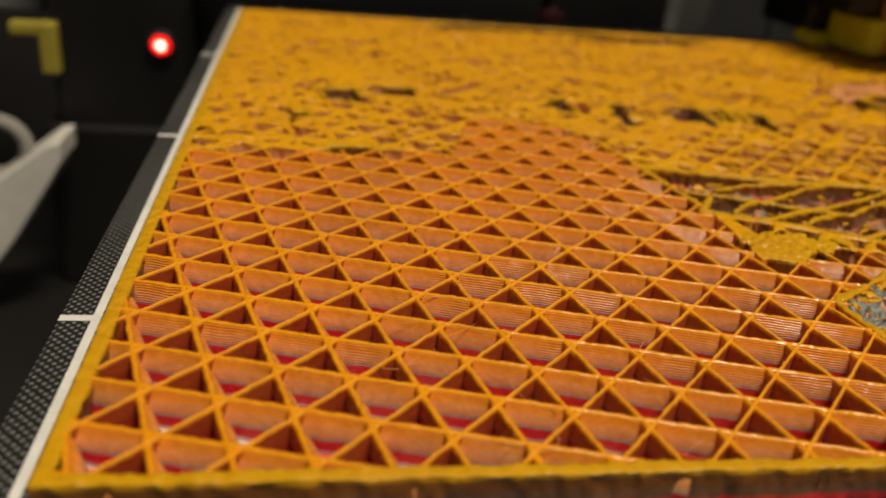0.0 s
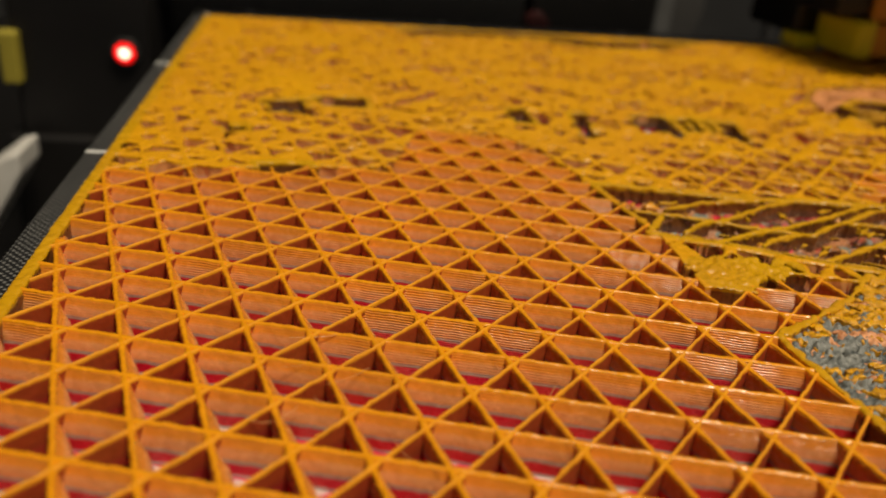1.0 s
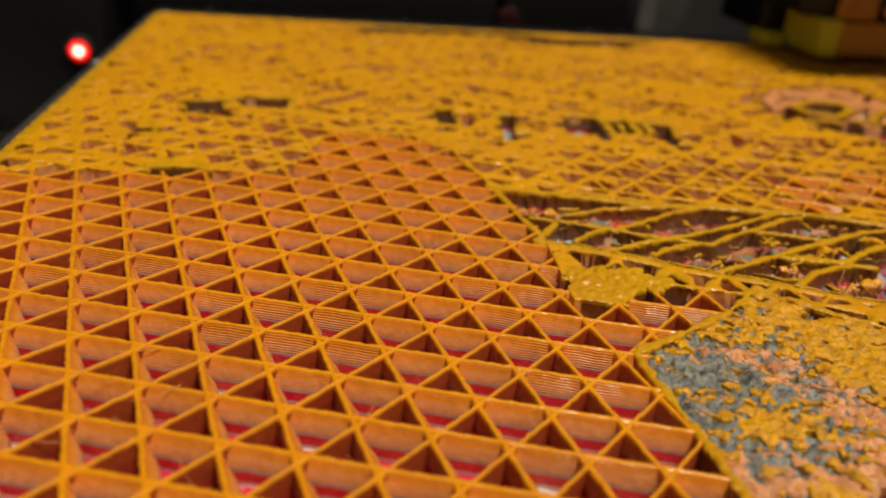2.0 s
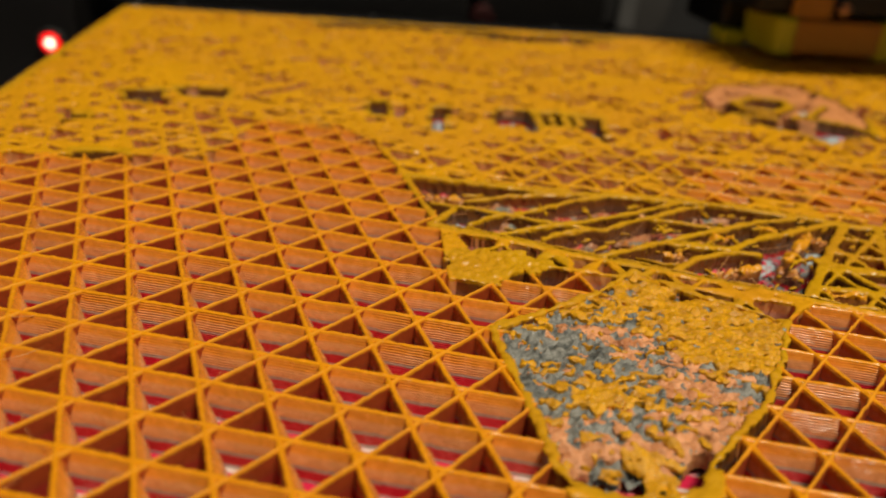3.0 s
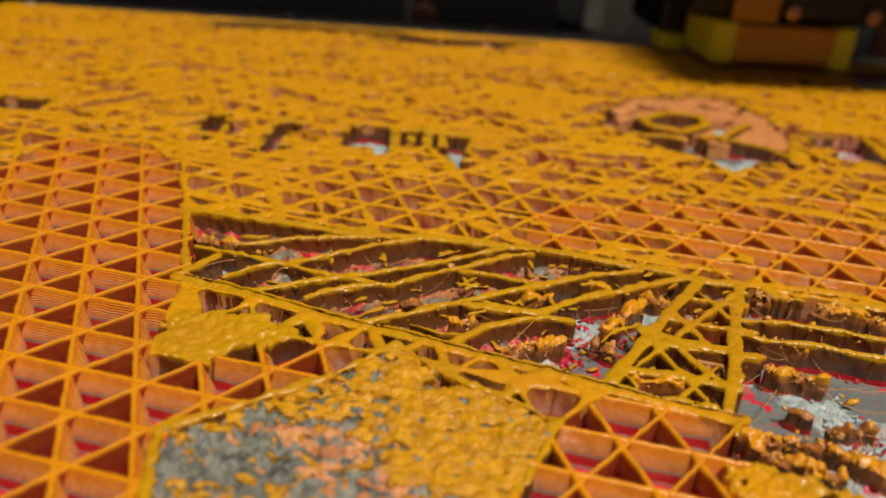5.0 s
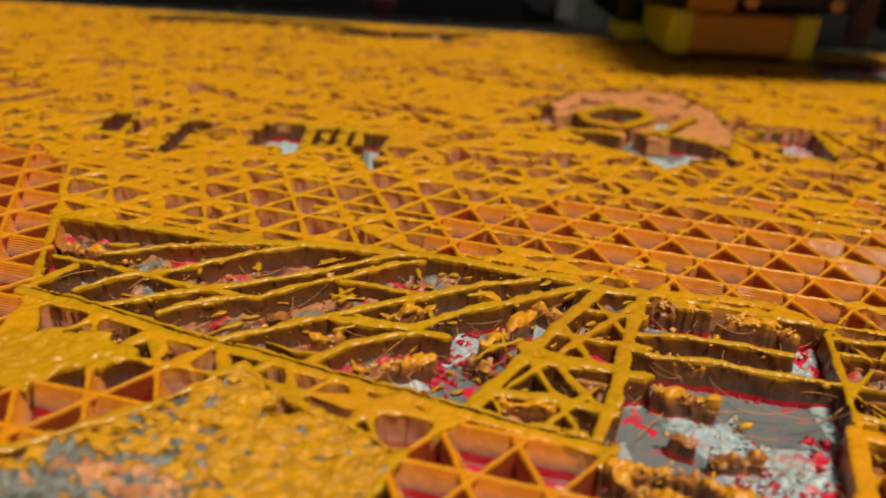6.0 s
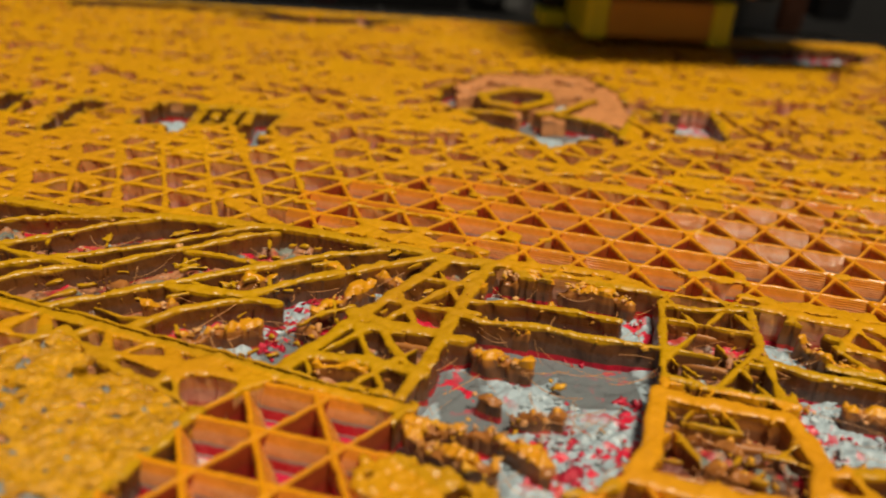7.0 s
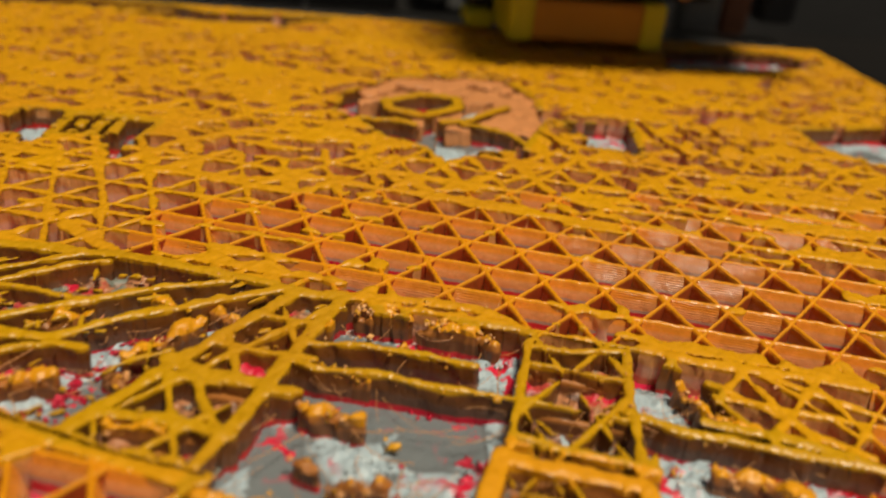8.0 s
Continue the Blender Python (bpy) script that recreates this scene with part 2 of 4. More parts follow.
PITCRUMBS = [
    (-0.2, [(150.0, 59.6), (155.3, 58.9)]),
    (-0.2, [(156.5, 57.7), (161.7, 56.7), (164.0, 55.0)]),
    (-0.3, [(146.7, 49.5), (150.8, 48.3)]),
    (-0.6, [(145.5, 44.1), (150.5, 42.2)]),
    (-1.6, [(145.6, 37.9), (146.6, 37.1)]),
    (-1.8, [(148.2, 35.0), (152.3, 35.2)]),
    (-0.6, [(137.2, 33.7), (141.2, 32.3), (145.2, 32.1), (148.1, 29.6), (149.9, 27.5)]),
    (-0.9, [(138.5, 31.1), (142.4, 28.7), (145.2, 27.4)]),
    (-0.8, [(144.1, 58.0), (146.7, 56.6)]),
    (-1.2, [(152.9, 52.9), (154.5, 53.6)]),
]
EASTCRUMBS = [
    (-0.8, [(181.6, 48.2), (182.6, 46.2)]),
    (-0.3, [(182.3, 44.6), (184.3, 42.7), (186.1, 41.3)]),
    (-1.0, [(174.2, 31.6), (175.2, 30.5)]),
    (-1.0, [(181.1, 36.4), (184.8, 35.7), (186.9, 33.3)]),
    (-0.9, [(180.0, 27.3), (184.6, 26.4)]),
    (-0.9, [(179.9, 24.9), (181.7, 23.7)]),
    (-1.4, [(175.7, 45.8), (177.8, 42.8)]),
    (-1.6, [(163.0, 33.6), (166.3, 32.1), (169.2, 29.5)]),
    (-1.8, [(164.4, 28.7), (167.1, 27.3)]),
]
WEBCRUMBS = [
    (-0.6, [(116.0, 44.8), (119.3, 46.8), (122.7, 47.7)]),
    (-0.9, [(128.7, 50.6), (131.4, 54.1), (134.2, 56.4)]),
    (-1.2, [(129.0, 47.1), (127.4, 49.0)]),
    (-1.3, [(79.3, 69.4), (83.0, 68.3), (87.8, 66.5)]),
    (-1.6, [(93.7, 60.2), (97.3, 61.2)]),
    (-1.6, [(86.7, 57.1), (91.1, 56.3)]),
    (-1.5, [(92.4, 54.0), (94.5, 54.8)]),
    (-1.8, [(105.6, 56.3), (113.1, 55.1)]),
    (-0.8, [(111.1, 50.5), (113.3, 51.5)]),
    (-0.8, [(118.5, 56.1), (122.9, 57.6)]),
    (-0.6, [(128.8, 60.6), (131.9, 59.0)]),
    (-1.0, [(135.2, 59.2), (137.6, 57.6)]),
    (-1.4, [(115.1, 41.6), (119.4, 40.1), (122.5, 38.9)]),
    (-1.2, [(91.0, 49.1), (96.2, 48.4)]),
    (-1.0, [(129.5, 41.1), (132.7, 40.8), (135.3, 40.4)]),
]
WEBCRUMBS += [
    (-1.4, [(131.3, 38.3), (135.5, 38.1)]),
    (-1.5, [(100.1, 51.0), (104.3, 50.0)]),
]
PITAREA = [
    [(147.4, 59.6), (167.3, 55.2), (163.2, 38.7), (156.5, 26.0), (144.5, 21.6), (135.9, 29.2), (138.6, 34.6), (141.7, 42.8)],
    [(177.2, 51.6), (183.9, 49.7), (183.5, 45.2), (187.6, 39.5), (194.5, 36.1), (193.5, 34.4), (174.7, 38.8), (175.7, 44.8)],
    [(175.8, 38.9), (182.5, 38.3), (193.5, 34.4), (190.4, 28.7), (184.6, 26.4), (174.5, 27.5), (175.2, 33.6)],
]
WEBAREA = [
    [(76.3, 74.7), (103.5, 70.3), (123.1, 68.4), (142.4, 62.4), (134.5, 50.0), (126.2, 39.2), (111.7, 44.6), (98.1, 49.6), (89.7, 53.3), (79.5, 56.5)],
]
TOWERAREA = [
    [(142.9, 61.8), (148.1, 60.9), (142.3, 47.4), (138.4, 35.9), (126.2, 38.8), (134.6, 50.5)],
]
BLOCKAREA = [
    [(167.2, 54.0), (177.4, 53.1), (174.1, 37.0), (173.5, 27.5), (170.9, 22.2), (157.0, 26.0), (162.1, 37.5)],
]
CLEAN = [
    [(0, 0), (87, 0), (86, 15), (84, 30), (97, 38), (100, 42), (95, 44.5), (85, 40), (80, 41), (80, 57), (75.5, 76), (70, 92), (64, 100), (50, 100), (44, 80), (0, 76)],
    [(122, 71), (150, 63), (168, 57), (180, 54), (201, 49), (270, 40), (270, 92), (200, 95), (150, 90), (125, 84)],
    [(100, 0), (102, 8), (111, 17), (116, 25), (120, 33), (127, 38), (137, 33), (136, 29), (144, 21), (158, 25), (171, 22), (184, 23), (195, 36), (201, 48), (270, 40), (270, 0)],
]
nx, ny = int(WIDE / STEP) + 1, int(DEEP / STEP) + 1
gx, gy = np.meshgrid(np.arange(nx) * STEP, np.arange(ny) * STEP)
rng = np.random.default_rng(7)


def blotch(size):
    """Smooth noise from 0 to 1 over the plan, with lumps of about that size."""
    w, h = int(WIDE / size) + 3, int(DEEP / size) + 3
    grid = rng.random((h, w))
    u, v = gx / size, gy / size
    i, j = u.astype(int), v.astype(int)
    fu, fv = u - i, v - j
    fu, fv = fu * fu * (3 - 2 * fu), fv * fv * (3 - 2 * fv)
    a = grid[j, i] * (1 - fu) + grid[j, i + 1] * fu
    b = grid[j + 1, i] * (1 - fu) + grid[j + 1, i + 1] * fu
    return a * (1 - fv) + b * fv


def streaky(long, short, angle):
    """Noise from 0 to 1 drawn out along a direction."""
    c, s = math.cos(radians(angle)), math.sin(radians(angle))
    u, v = (gx * c + gy * s + 120) / long, (gy * c - gx * s + 120) / short
    grid = rng.random((int(v.max()) + 3, int(u.max()) + 3))
    i, j = u.astype(int), v.astype(int)
    fu, fv = u - i, v - j
    fu, fv = fu * fu * (3 - 2 * fu), fv * fv * (3 - 2 * fv)
    return (grid[j, i] * (1 - fu) + grid[j, i + 1] * fu) * (1 - fv) + (grid[j + 1, i] * (1 - fu) + grid[j + 1, i + 1] * fu) * fv


def stroke_field(strokes, field=None):
    """Half the width less the distance to the nearest stroke: above nought on a stroke."""
    field = np.full(gx.shape, -9.0) if field is None else field
    for w, pts in strokes:
        for (ax, ay), (bx, by) in zip(pts, pts[1:]):
            m = w / 2 + 2.5
            i0, i1 = np.clip([int((min(ax, bx) - m) / STEP), int((max(ax, bx) + m) / STEP) + 2], 0, nx)
            j0, j1 = np.clip([int((min(ay, by) - m) / STEP), int((max(ay, by) + m) / STEP) + 2], 0, ny)
            if i1 <= i0 or j1 <= j0:
                continue
            x, y = gx[j0:j1, i0:i1], gy[j0:j1, i0:i1]
            dx, dy = bx - ax, by - ay
            s = np.clip(((x - ax) * dx + (y - ay) * dy) / (dx * dx + dy * dy + 1e-9), 0, 1)
            d = np.hypot(x - ax - s * dx, y - ay - s * dy)
            field[j0:j1, i0:i1] = np.maximum(field[j0:j1, i0:i1], w / 2 - d)
    return field


def poly_field(pts):
    """Distance to the outline: above nought inside, below nought outside (to 4 mm)."""
    inside = np.zeros(gx.shape, bool)
    ring = list(zip(pts, pts[1:] + pts[:1]))
    for (ax, ay), (bx, by) in ring:
        if ay != by:
            cross = (ay > gy) != (by > gy)
            inside ^= cross & (gx < (bx - ax) * (gy - ay) / (by - ay) + ax)
    near = np.minimum(-stroke_field([(0.0, [a, b]) for a, b in ring]), 4.0)
    return np.where(inside, near, -near)


def inside_any(polys):
    f = np.full(gx.shape, -9.0)
    for p in polys:
        f = np.maximum(f, poly_field(p))
    return f


def lattice_distance(dx=0.0, dy=0.0):
    d = np.full(gx.shape, 9.0)
    for a in FAMILIES:
        n = (-math.sin(radians(a)), math.cos(radians(a)))
        off = ((gx + dx - ORIGIN[0]) * n[0] + (gy + dy - ORIGIN[1]) * n[1]) / 6.0 - SHIFTS[a]
        d = np.minimum(d, np.abs(off - np.round(off)) * 6.0)
    return d


fine, small, medium, large = blotch(0.7), blotch(1.8), blotch(5.0), blotch(16.0)
ragged = (fine - 0.5) * 0.45 + (small - 0.5) * 0.5
clean = inside_any(CLEAN)
open_area = inside_any(WEBAREA + TOWERAREA + PITAREA + BLOCKAREA)
pit_area = inside_any(PITAREA)
quad = poly_field(QUAD[0])
lattice = lattice_distance()

# the closed skin over the far districts, thinner towards the front
density = np.clip((gy - 84) / 45, 0, 1)
warp = np.clip((gy - 92) / 20, 0, 1)
lattice_far = lattice_distance((blotch(8.0) - 0.5) * 5 * warp, (blotch(8.0) - 0.5) * 5 * warp)
skin = 0.50 + 0.95 * density + (streaky(12, 2.0, -12) - 0.5) * 1.1 + (medium - 0.5) * 1.5 + (large - 0.5) * 1.0 + (small - 0.5) * 0.9 - lattice_far
streets = []
for k in range(230):
    x, y = rng.uniform(-10, WIDE), rng.uniform(74, DEEP)
    a = radians(rng.choice([0.0, -15.0, 45.0, -75.0, 8.0, -30.0]) + rng.normal(0, 5))
    n = rng.uniform(8, 45)
    bend = rng.normal(0, 2)
    streets.append((rng.uniform(0.7, 1.9), [(x, y), (x + n / 2 * math.cos(a) - bend * math.sin(a), y + n / 2 * math.sin(a) + bend * math.cos(a)), (x + n * math.cos(a), y + n * math.sin(a))]))
skin = np.maximum(skin, stroke_field(streets) + ragged * 0.6)
slits = []
for k in range(900):
    x, y = rng.uniform(0, WIDE), rng.uniform(98, DEEP - 3)
    a = radians(rng.choice([0.0, -15.0, -8.0, 45.0]) + rng.normal(0, 6))
    n = rng.uniform(1.5, 8.0) * rng.choice([1.0, 1.0, 1.7])
    slits.append((rng.uniform(0.4, 1.7), [(x, y), (x + n * math.cos(a), y + n * math.sin(a))]))
skin = np.minimum(skin, -(stroke_field(slits) + ragged * 0.7))
skin = np.maximum(skin, 0.36 + (small - 0.5) * 0.4 + np.clip((gy - 95) / 60, 0, 0.4) - lattice_far)
# wider gaps between the far blocks, crossed by thin lines
gaps = []
for k in range(230):
    x, y = rng.uniform(0, WIDE), rng.uniform(104, DEEP - 4)
    a, n = radians(rng.choice([0.0, -15.0, 10.0, -15.0, 45.0]) + rng.normal(0, 5)), rng.uniform(4, 15)
    gaps.append((rng.uniform(1.2, 3.0), [(x, y), (x + n / 2 * math.cos(a), y + n / 2 * math.sin(a) + rng.normal(0, 0.5)), (x + n * math.cos(a), y + n * math.sin(a))]))
cut = -(stroke_field(gaps) + ragged * 1.4)
skin = np.minimum(skin, np.maximum(cut, 0.16 + (medium - 0.5) * 1.1 - lattice_far))
skin[clean > 0] = -9
# in the lattice behind the pits the skin closes some of the cells
half_closed = poly_field(CLEAN[1]) > 0
behind = gy + 0.262 * (gx - 150) - 63
closing = np.clip(1 - behind / 5, 0, 1) * 1.0 + np.clip((behind - 17) / 14, 0, 1) * 1.3 + np.clip((150 - gx) / 22, 0, 1) * 0.75 - 0.9
skin = np.where(half_closed, closing + (streaky(11, 1.5, -14) - 0.60) * 4.2 + (medium - 0.5) * 1.2 + (small - 0.5) * 0.8 - lattice * 0.5, skin)
cells = inside_any(TOWERAREA + BLOCKAREA)
skin = np.where(open_area > 0, np.where(cells > 0, 0.18 + (small - 0.5) * 0.4 + (medium - 0.5) * 0.6 - lattice, -9), skin)
skin[quad > 0] = -9
BACK_GAPS = [[(219, 168.5), (253, 176), (264, 184), (256, 191.5), (224, 188)], [(91.3, 185.8), (105.8, 191.2), (131.2, 193.0), (128.3, 185.9), (114.8, 182.4)]]
for hole in HOLES + BACK_GAPS:
    skin = np.minimum(skin, -(poly_field(hole) + ragged * 0.35))
skin = np.minimum(skin, -(poly_field(RING[0]) + ragged * 1.5))
bed_web = [(w * 0.62, p) for w, p in WEB + PIT + EAST] + [(w * 0.8, p) for w, p in TOWER] + [(w * 0.82, p) for w, p in BLOCK] + [(w * 0.85, p) for w, p in ROAD]
skin = np.maximum(skin, stroke_field(bed_web) + ragged * 0.12 + (small - 0.5) * 0.3)
# fine broken lines that cross the open cells of the torn district
wisps = []
spots = np.argwhere((open_area > 0.5) & (pit_area < -0.5))
for k in range(85):
    j, i = spots[rng.integers(len(spots))]
    a, n = radians(rng.choice([45.0, -75.0, -15.0, 20.0, 30.0]) + rng.normal(0, 8)), rng.uniform(1.5, 5.0)
    x, y = i * STEP, j * STEP
    wisps.append((rng.uniform(0.12, 0.32), [(x, y), (x + n / 2 * math.cos(a), y + n / 2 * math.sin(a) + rng.normal(0, 0.3)), (x + n * math.cos(a), y + n * math.sin(a))]))
wisp_field = np.minimum(stroke_field(wisps) + ragged * 0.7, open_area + 0.3)
skin = np.maximum(skin, stroke_field([(0.8, QUAD[0] + QUAD[0][:1])]) + ragged * 1.0)
skin = np.maximum(skin, np.where(poly_field(BLOB[0]) > -2.5, poly_field(BLOB[0]) + ragged * 2.6 + (small - 0.35) * 1.2, -9))
skin = np.maximum(skin, np.minimum(poly_field(PATCH[0]) + ragged * 2.8, 1.1 - 2.2 * (small > 0.78)))
ARCS = [
    (1.3, [(149.0, 121.5), (152.0, 120.8), (155.1, 121.3), (158.3, 119.4)]),
    (1.3, [(163.4, 121.7), (168.4, 123.4), (172.9, 128.7), (176.0, 131.9)]),
    (1.0, [(166.9, 121.3), (171.6, 119.6), (174.8, 116.6), (177.0, 112.0)]),
]
RING_GAPS = [
    [(146.9, 129.7), (153.8, 133.3), (153.5, 126.4), (152.3, 120.8), (146.9, 120.0)],
    [(168.8, 134.2), (175.4, 136.1), (170.9, 129.4), (167.7, 122.4), (166.3, 123.1)],
    [(156.5, 118.9), (162.9, 121.6), (161.5, 112.0), (156.7, 111.5)],
    [(162.2, 118.5), (168.6, 119.8), (174.1, 115.9), (175.9, 111.2), (172.4, 106.0), (166.4, 108.2), (160.9, 105.4), (160.4, 109.8)],
    [(154.0, 138.0), (157.0, 143.5), (163.0, 142.0), (159.0, 138.6)],
]
skin = np.maximum(skin, stroke_field(ARCS + [(1.9, HEX[0] + HEX[0][:1])]) + ragged * 0.5)
# curved slits beside the round place
PETALS = [
    (1.7, [(200.0, 127.5), (200.8, 120.0), (203.5, 111.5)]),
    (1.4, [(207.0, 127.0), (207.3, 120.0), (209.5, 112.5)]),
    (1.3, [(213.5, 126.5), (214.0, 121.0), (216.5, 115.0)]),
    (1.0, [(177.5, 124.0), (181.0, 117.0), (183.0, 110.0)]),
]
skin = np.minimum(skin, -(stroke_field(PETALS) + ragged * 0.5))
# the groove along the road
groove = stroke_field([(0.35, [(x + 0.15, y + 0.45) for x, y in ROAD[0][1]])])
skin = np.where(groove > -0.3, np.minimum(skin, -groove - 0.02), skin)
# the outer rim
rim = np.minimum(np.minimum(gx, WIDE - gx), np.minimum(gy, DEEP - gy))
skin = np.maximum(skin, 1.5 - rim + ragged * 0.35)
skin[rim < STEP * 0.6] = -0.1


# ---- mesh tools ----
def mesh_of(name, verts, faces, material, smooth=True):
    """A mesh from arrays of places in millimetres and of triangles."""
    verts, faces = np.asarray(verts, np.float32) * MM, np.asarray(faces, np.int32)
    me = bpy.data.meshes.new(name)
    me.vertices.add(len(verts))
    me.vertices.foreach_set("co", verts.ravel())
    me.loops.add(faces.size)
    me.loops.foreach_set("vertex_index", faces.ravel())
    me.polygons.add(len(faces))
    me.polygons.foreach_set("loop_start", np.arange(len(faces), dtype=np.int32) * 3)
    me.polygons.foreach_set("use_smooth", np.full(len(faces), smooth))
    me.materials.append(material)
    me.update(calc_edges=True)
    return me


wobble = [blotch(1.1) for k in range(7)]


def relief(name, field, z_top, z_foot, material):
    """The sheet where field is above nought, with sides that go down to z_foot."""
    h, w = field.shape
    inside = field > 0
    node = np.full(field.shape, -1)
    node[inside] = np.arange(inside.sum())
    px, py = gx[inside], gy[inside]
    verts = [np.c_[px, py, z_top[inside]]]
    count = len(px)

    def crossings(fa, fb, xa, ya, xb, yb, za, zb):
        nonlocal count
        cut = (fa > 0) != (fb > 0)
        s = np.clip(fa[cut] / (fa[cut] - fb[cut]), 0.08, 0.92)
        ids = np.full(cut.shape, -1)
        ids[cut] = count + np.arange(cut.sum())
        count += int(cut.sum())
        z = np.where(fa[cut] > 0, za[cut], zb[cut]) - 0.1
        verts.append(np.c_[xa[cut] + s * (xb[cut] - xa[cut]), ya[cut] + s * (yb[cut] - ya[cut]), z])
        return ids

    eh = crossings(field[:, :-1], field[:, 1:], gx[:, :-1], gy[:, :-1], gx[:, 1:], gy[:, 1:], z_top[:, :-1], z_top[:, 1:])
    ev = crossings(field[:-1], field[1:], gx[:-1], gy[:-1], gx[1:], gy[1:], z_top[:-1], z_top[1:])
    corner = [node[:-1, :-1], node[:-1, 1:], node[1:, 1:], node[1:, :-1]]
    edge = [eh[:-1], ev[:, 1:], eh[1:], ev[:, :-1]]
    case = sum((inside[a] << k) for k, a in enumerate([np.s_[:-1, :-1], np.s_[:-1, 1:], np.s_[1:, 1:], np.s_[1:, :-1]]))
    tris, walls = [], []
    for c in range(1, 16):
        at = case == c
        if not at.any():
            continue
        loop, cuts = [], []
        for k in range(4):
            here, there = c >> k & 1, c >> (k + 1) % 4 & 1
            if here:
                loop.append(corner[k][at])
            if here != there:
                loop.append(edge[k][at])
                cuts.append((edge[k][at], here))
        for k in range(1, len(loop) - 1):
            tris.append(np.c_[loop[0], loop[k], loop[k + 1]])
        for k in range(len(cuts)):
            if cuts[k][1]:
                walls.append(np.c_[cuts[k][0], cuts[(k + 1) % len(cuts)][0]])
    verts, tris, walls = np.concatenate(verts), np.concatenate(tris), np.concatenate(walls)
    used = np.unique(walls)
    at = np.zeros(len(verts), int)
    levels = [0.0, -0.75, -1.9, z_foot] if z_foot < -3 else [0.0, z_foot]
    rings, base = [verts], len(verts)
    for n, level in enumerate(levels):
        low = verts[used].copy()
        if n:
            low[:, 2] = np.minimum(level, low[:, 2] - 0.1 * n)
            c, r = np.clip((low[:, 0] / STEP).astype(int), 0, nx - 1), np.clip((low[:, 1] / STEP).astype(int), 0, ny - 1)
            low[:, 0] += (wobble[n][r, c] - 0.5) * 0.5
            low[:, 1] += (wobble[-n][r, c] - 0.5) * 0.5
        rings.append(low)
    at[used] = np.arange(len(used))
    a, b = at[walls[:, 0]], at[walls[:, 1]]
    for n in range(len(levels) - 1):
        u, v = base + n * len(used), base + (n + 1) * len(used)
        tris = np.concatenate([tris, np.c_[u + a, v + a, v + b], np.c_[u + a, v + b, u + b]])
    return mesh_of(name, np.concatenate(rings), tris, material)


def part(name, data, parent, label="", kind=""):
    ob = new(name, data)
    ob.parent = parent
    return tagged(ob, label, kind=kind)


# ---- the printed relief ----
print_base = tagged(new("printed_relief_map"), "orange and yellow 3D-printed city map relief with open triangular infill", "3D print")
edge_round = np.clip(skin / 0.45, 0, 1)
top_z = 0.12 - 0.22 * (1 - edge_round) ** 2 + (small - 0.5) * 0.16 + (fine - 0.5) * 0.16
crusty = np.clip(np.maximum(poly_field(BLOB[0]), poly_field(PATCH[0])) + 1, 0, 1)
top_z += crusty * ((blotch(0.55) - 0.5) * 0.55 + (blotch(1.2) - 0.5) * 0.4)
top_z -= np.where(lattice > 0.5, 0.08, 0.0)
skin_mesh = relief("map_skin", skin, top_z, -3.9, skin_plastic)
# light and shade are in the side colours: far cells pale, torn district dark
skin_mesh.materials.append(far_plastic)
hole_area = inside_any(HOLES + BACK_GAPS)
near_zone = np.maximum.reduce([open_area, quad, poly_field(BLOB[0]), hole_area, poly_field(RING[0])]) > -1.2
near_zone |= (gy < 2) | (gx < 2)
corners = np.empty(len(skin_mesh.loops), np.int32)
skin_mesh.loops.foreach_get("vertex_index", corners)
places = np.empty(len(skin_mesh.vertices) * 3, np.float32)
skin_mesh.vertices.foreach_get("co", places)
places = places.reshape(-1, 3)[corners[::3]] / MM
columns = np.clip((places[:, 0] / STEP).round().astype(int), 0, nx - 1)
lines = np.clip((places[:, 1] / STEP).round().astype(int), 0, ny - 1)
# the block at the pit's edge was printed last, in a clearer orange
skin_mesh.materials.append(torn_plastic)
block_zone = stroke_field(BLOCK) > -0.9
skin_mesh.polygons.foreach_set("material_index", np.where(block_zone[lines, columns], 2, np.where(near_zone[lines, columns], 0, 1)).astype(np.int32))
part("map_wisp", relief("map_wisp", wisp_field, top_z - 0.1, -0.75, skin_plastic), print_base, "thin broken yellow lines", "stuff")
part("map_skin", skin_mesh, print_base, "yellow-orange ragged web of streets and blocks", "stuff")

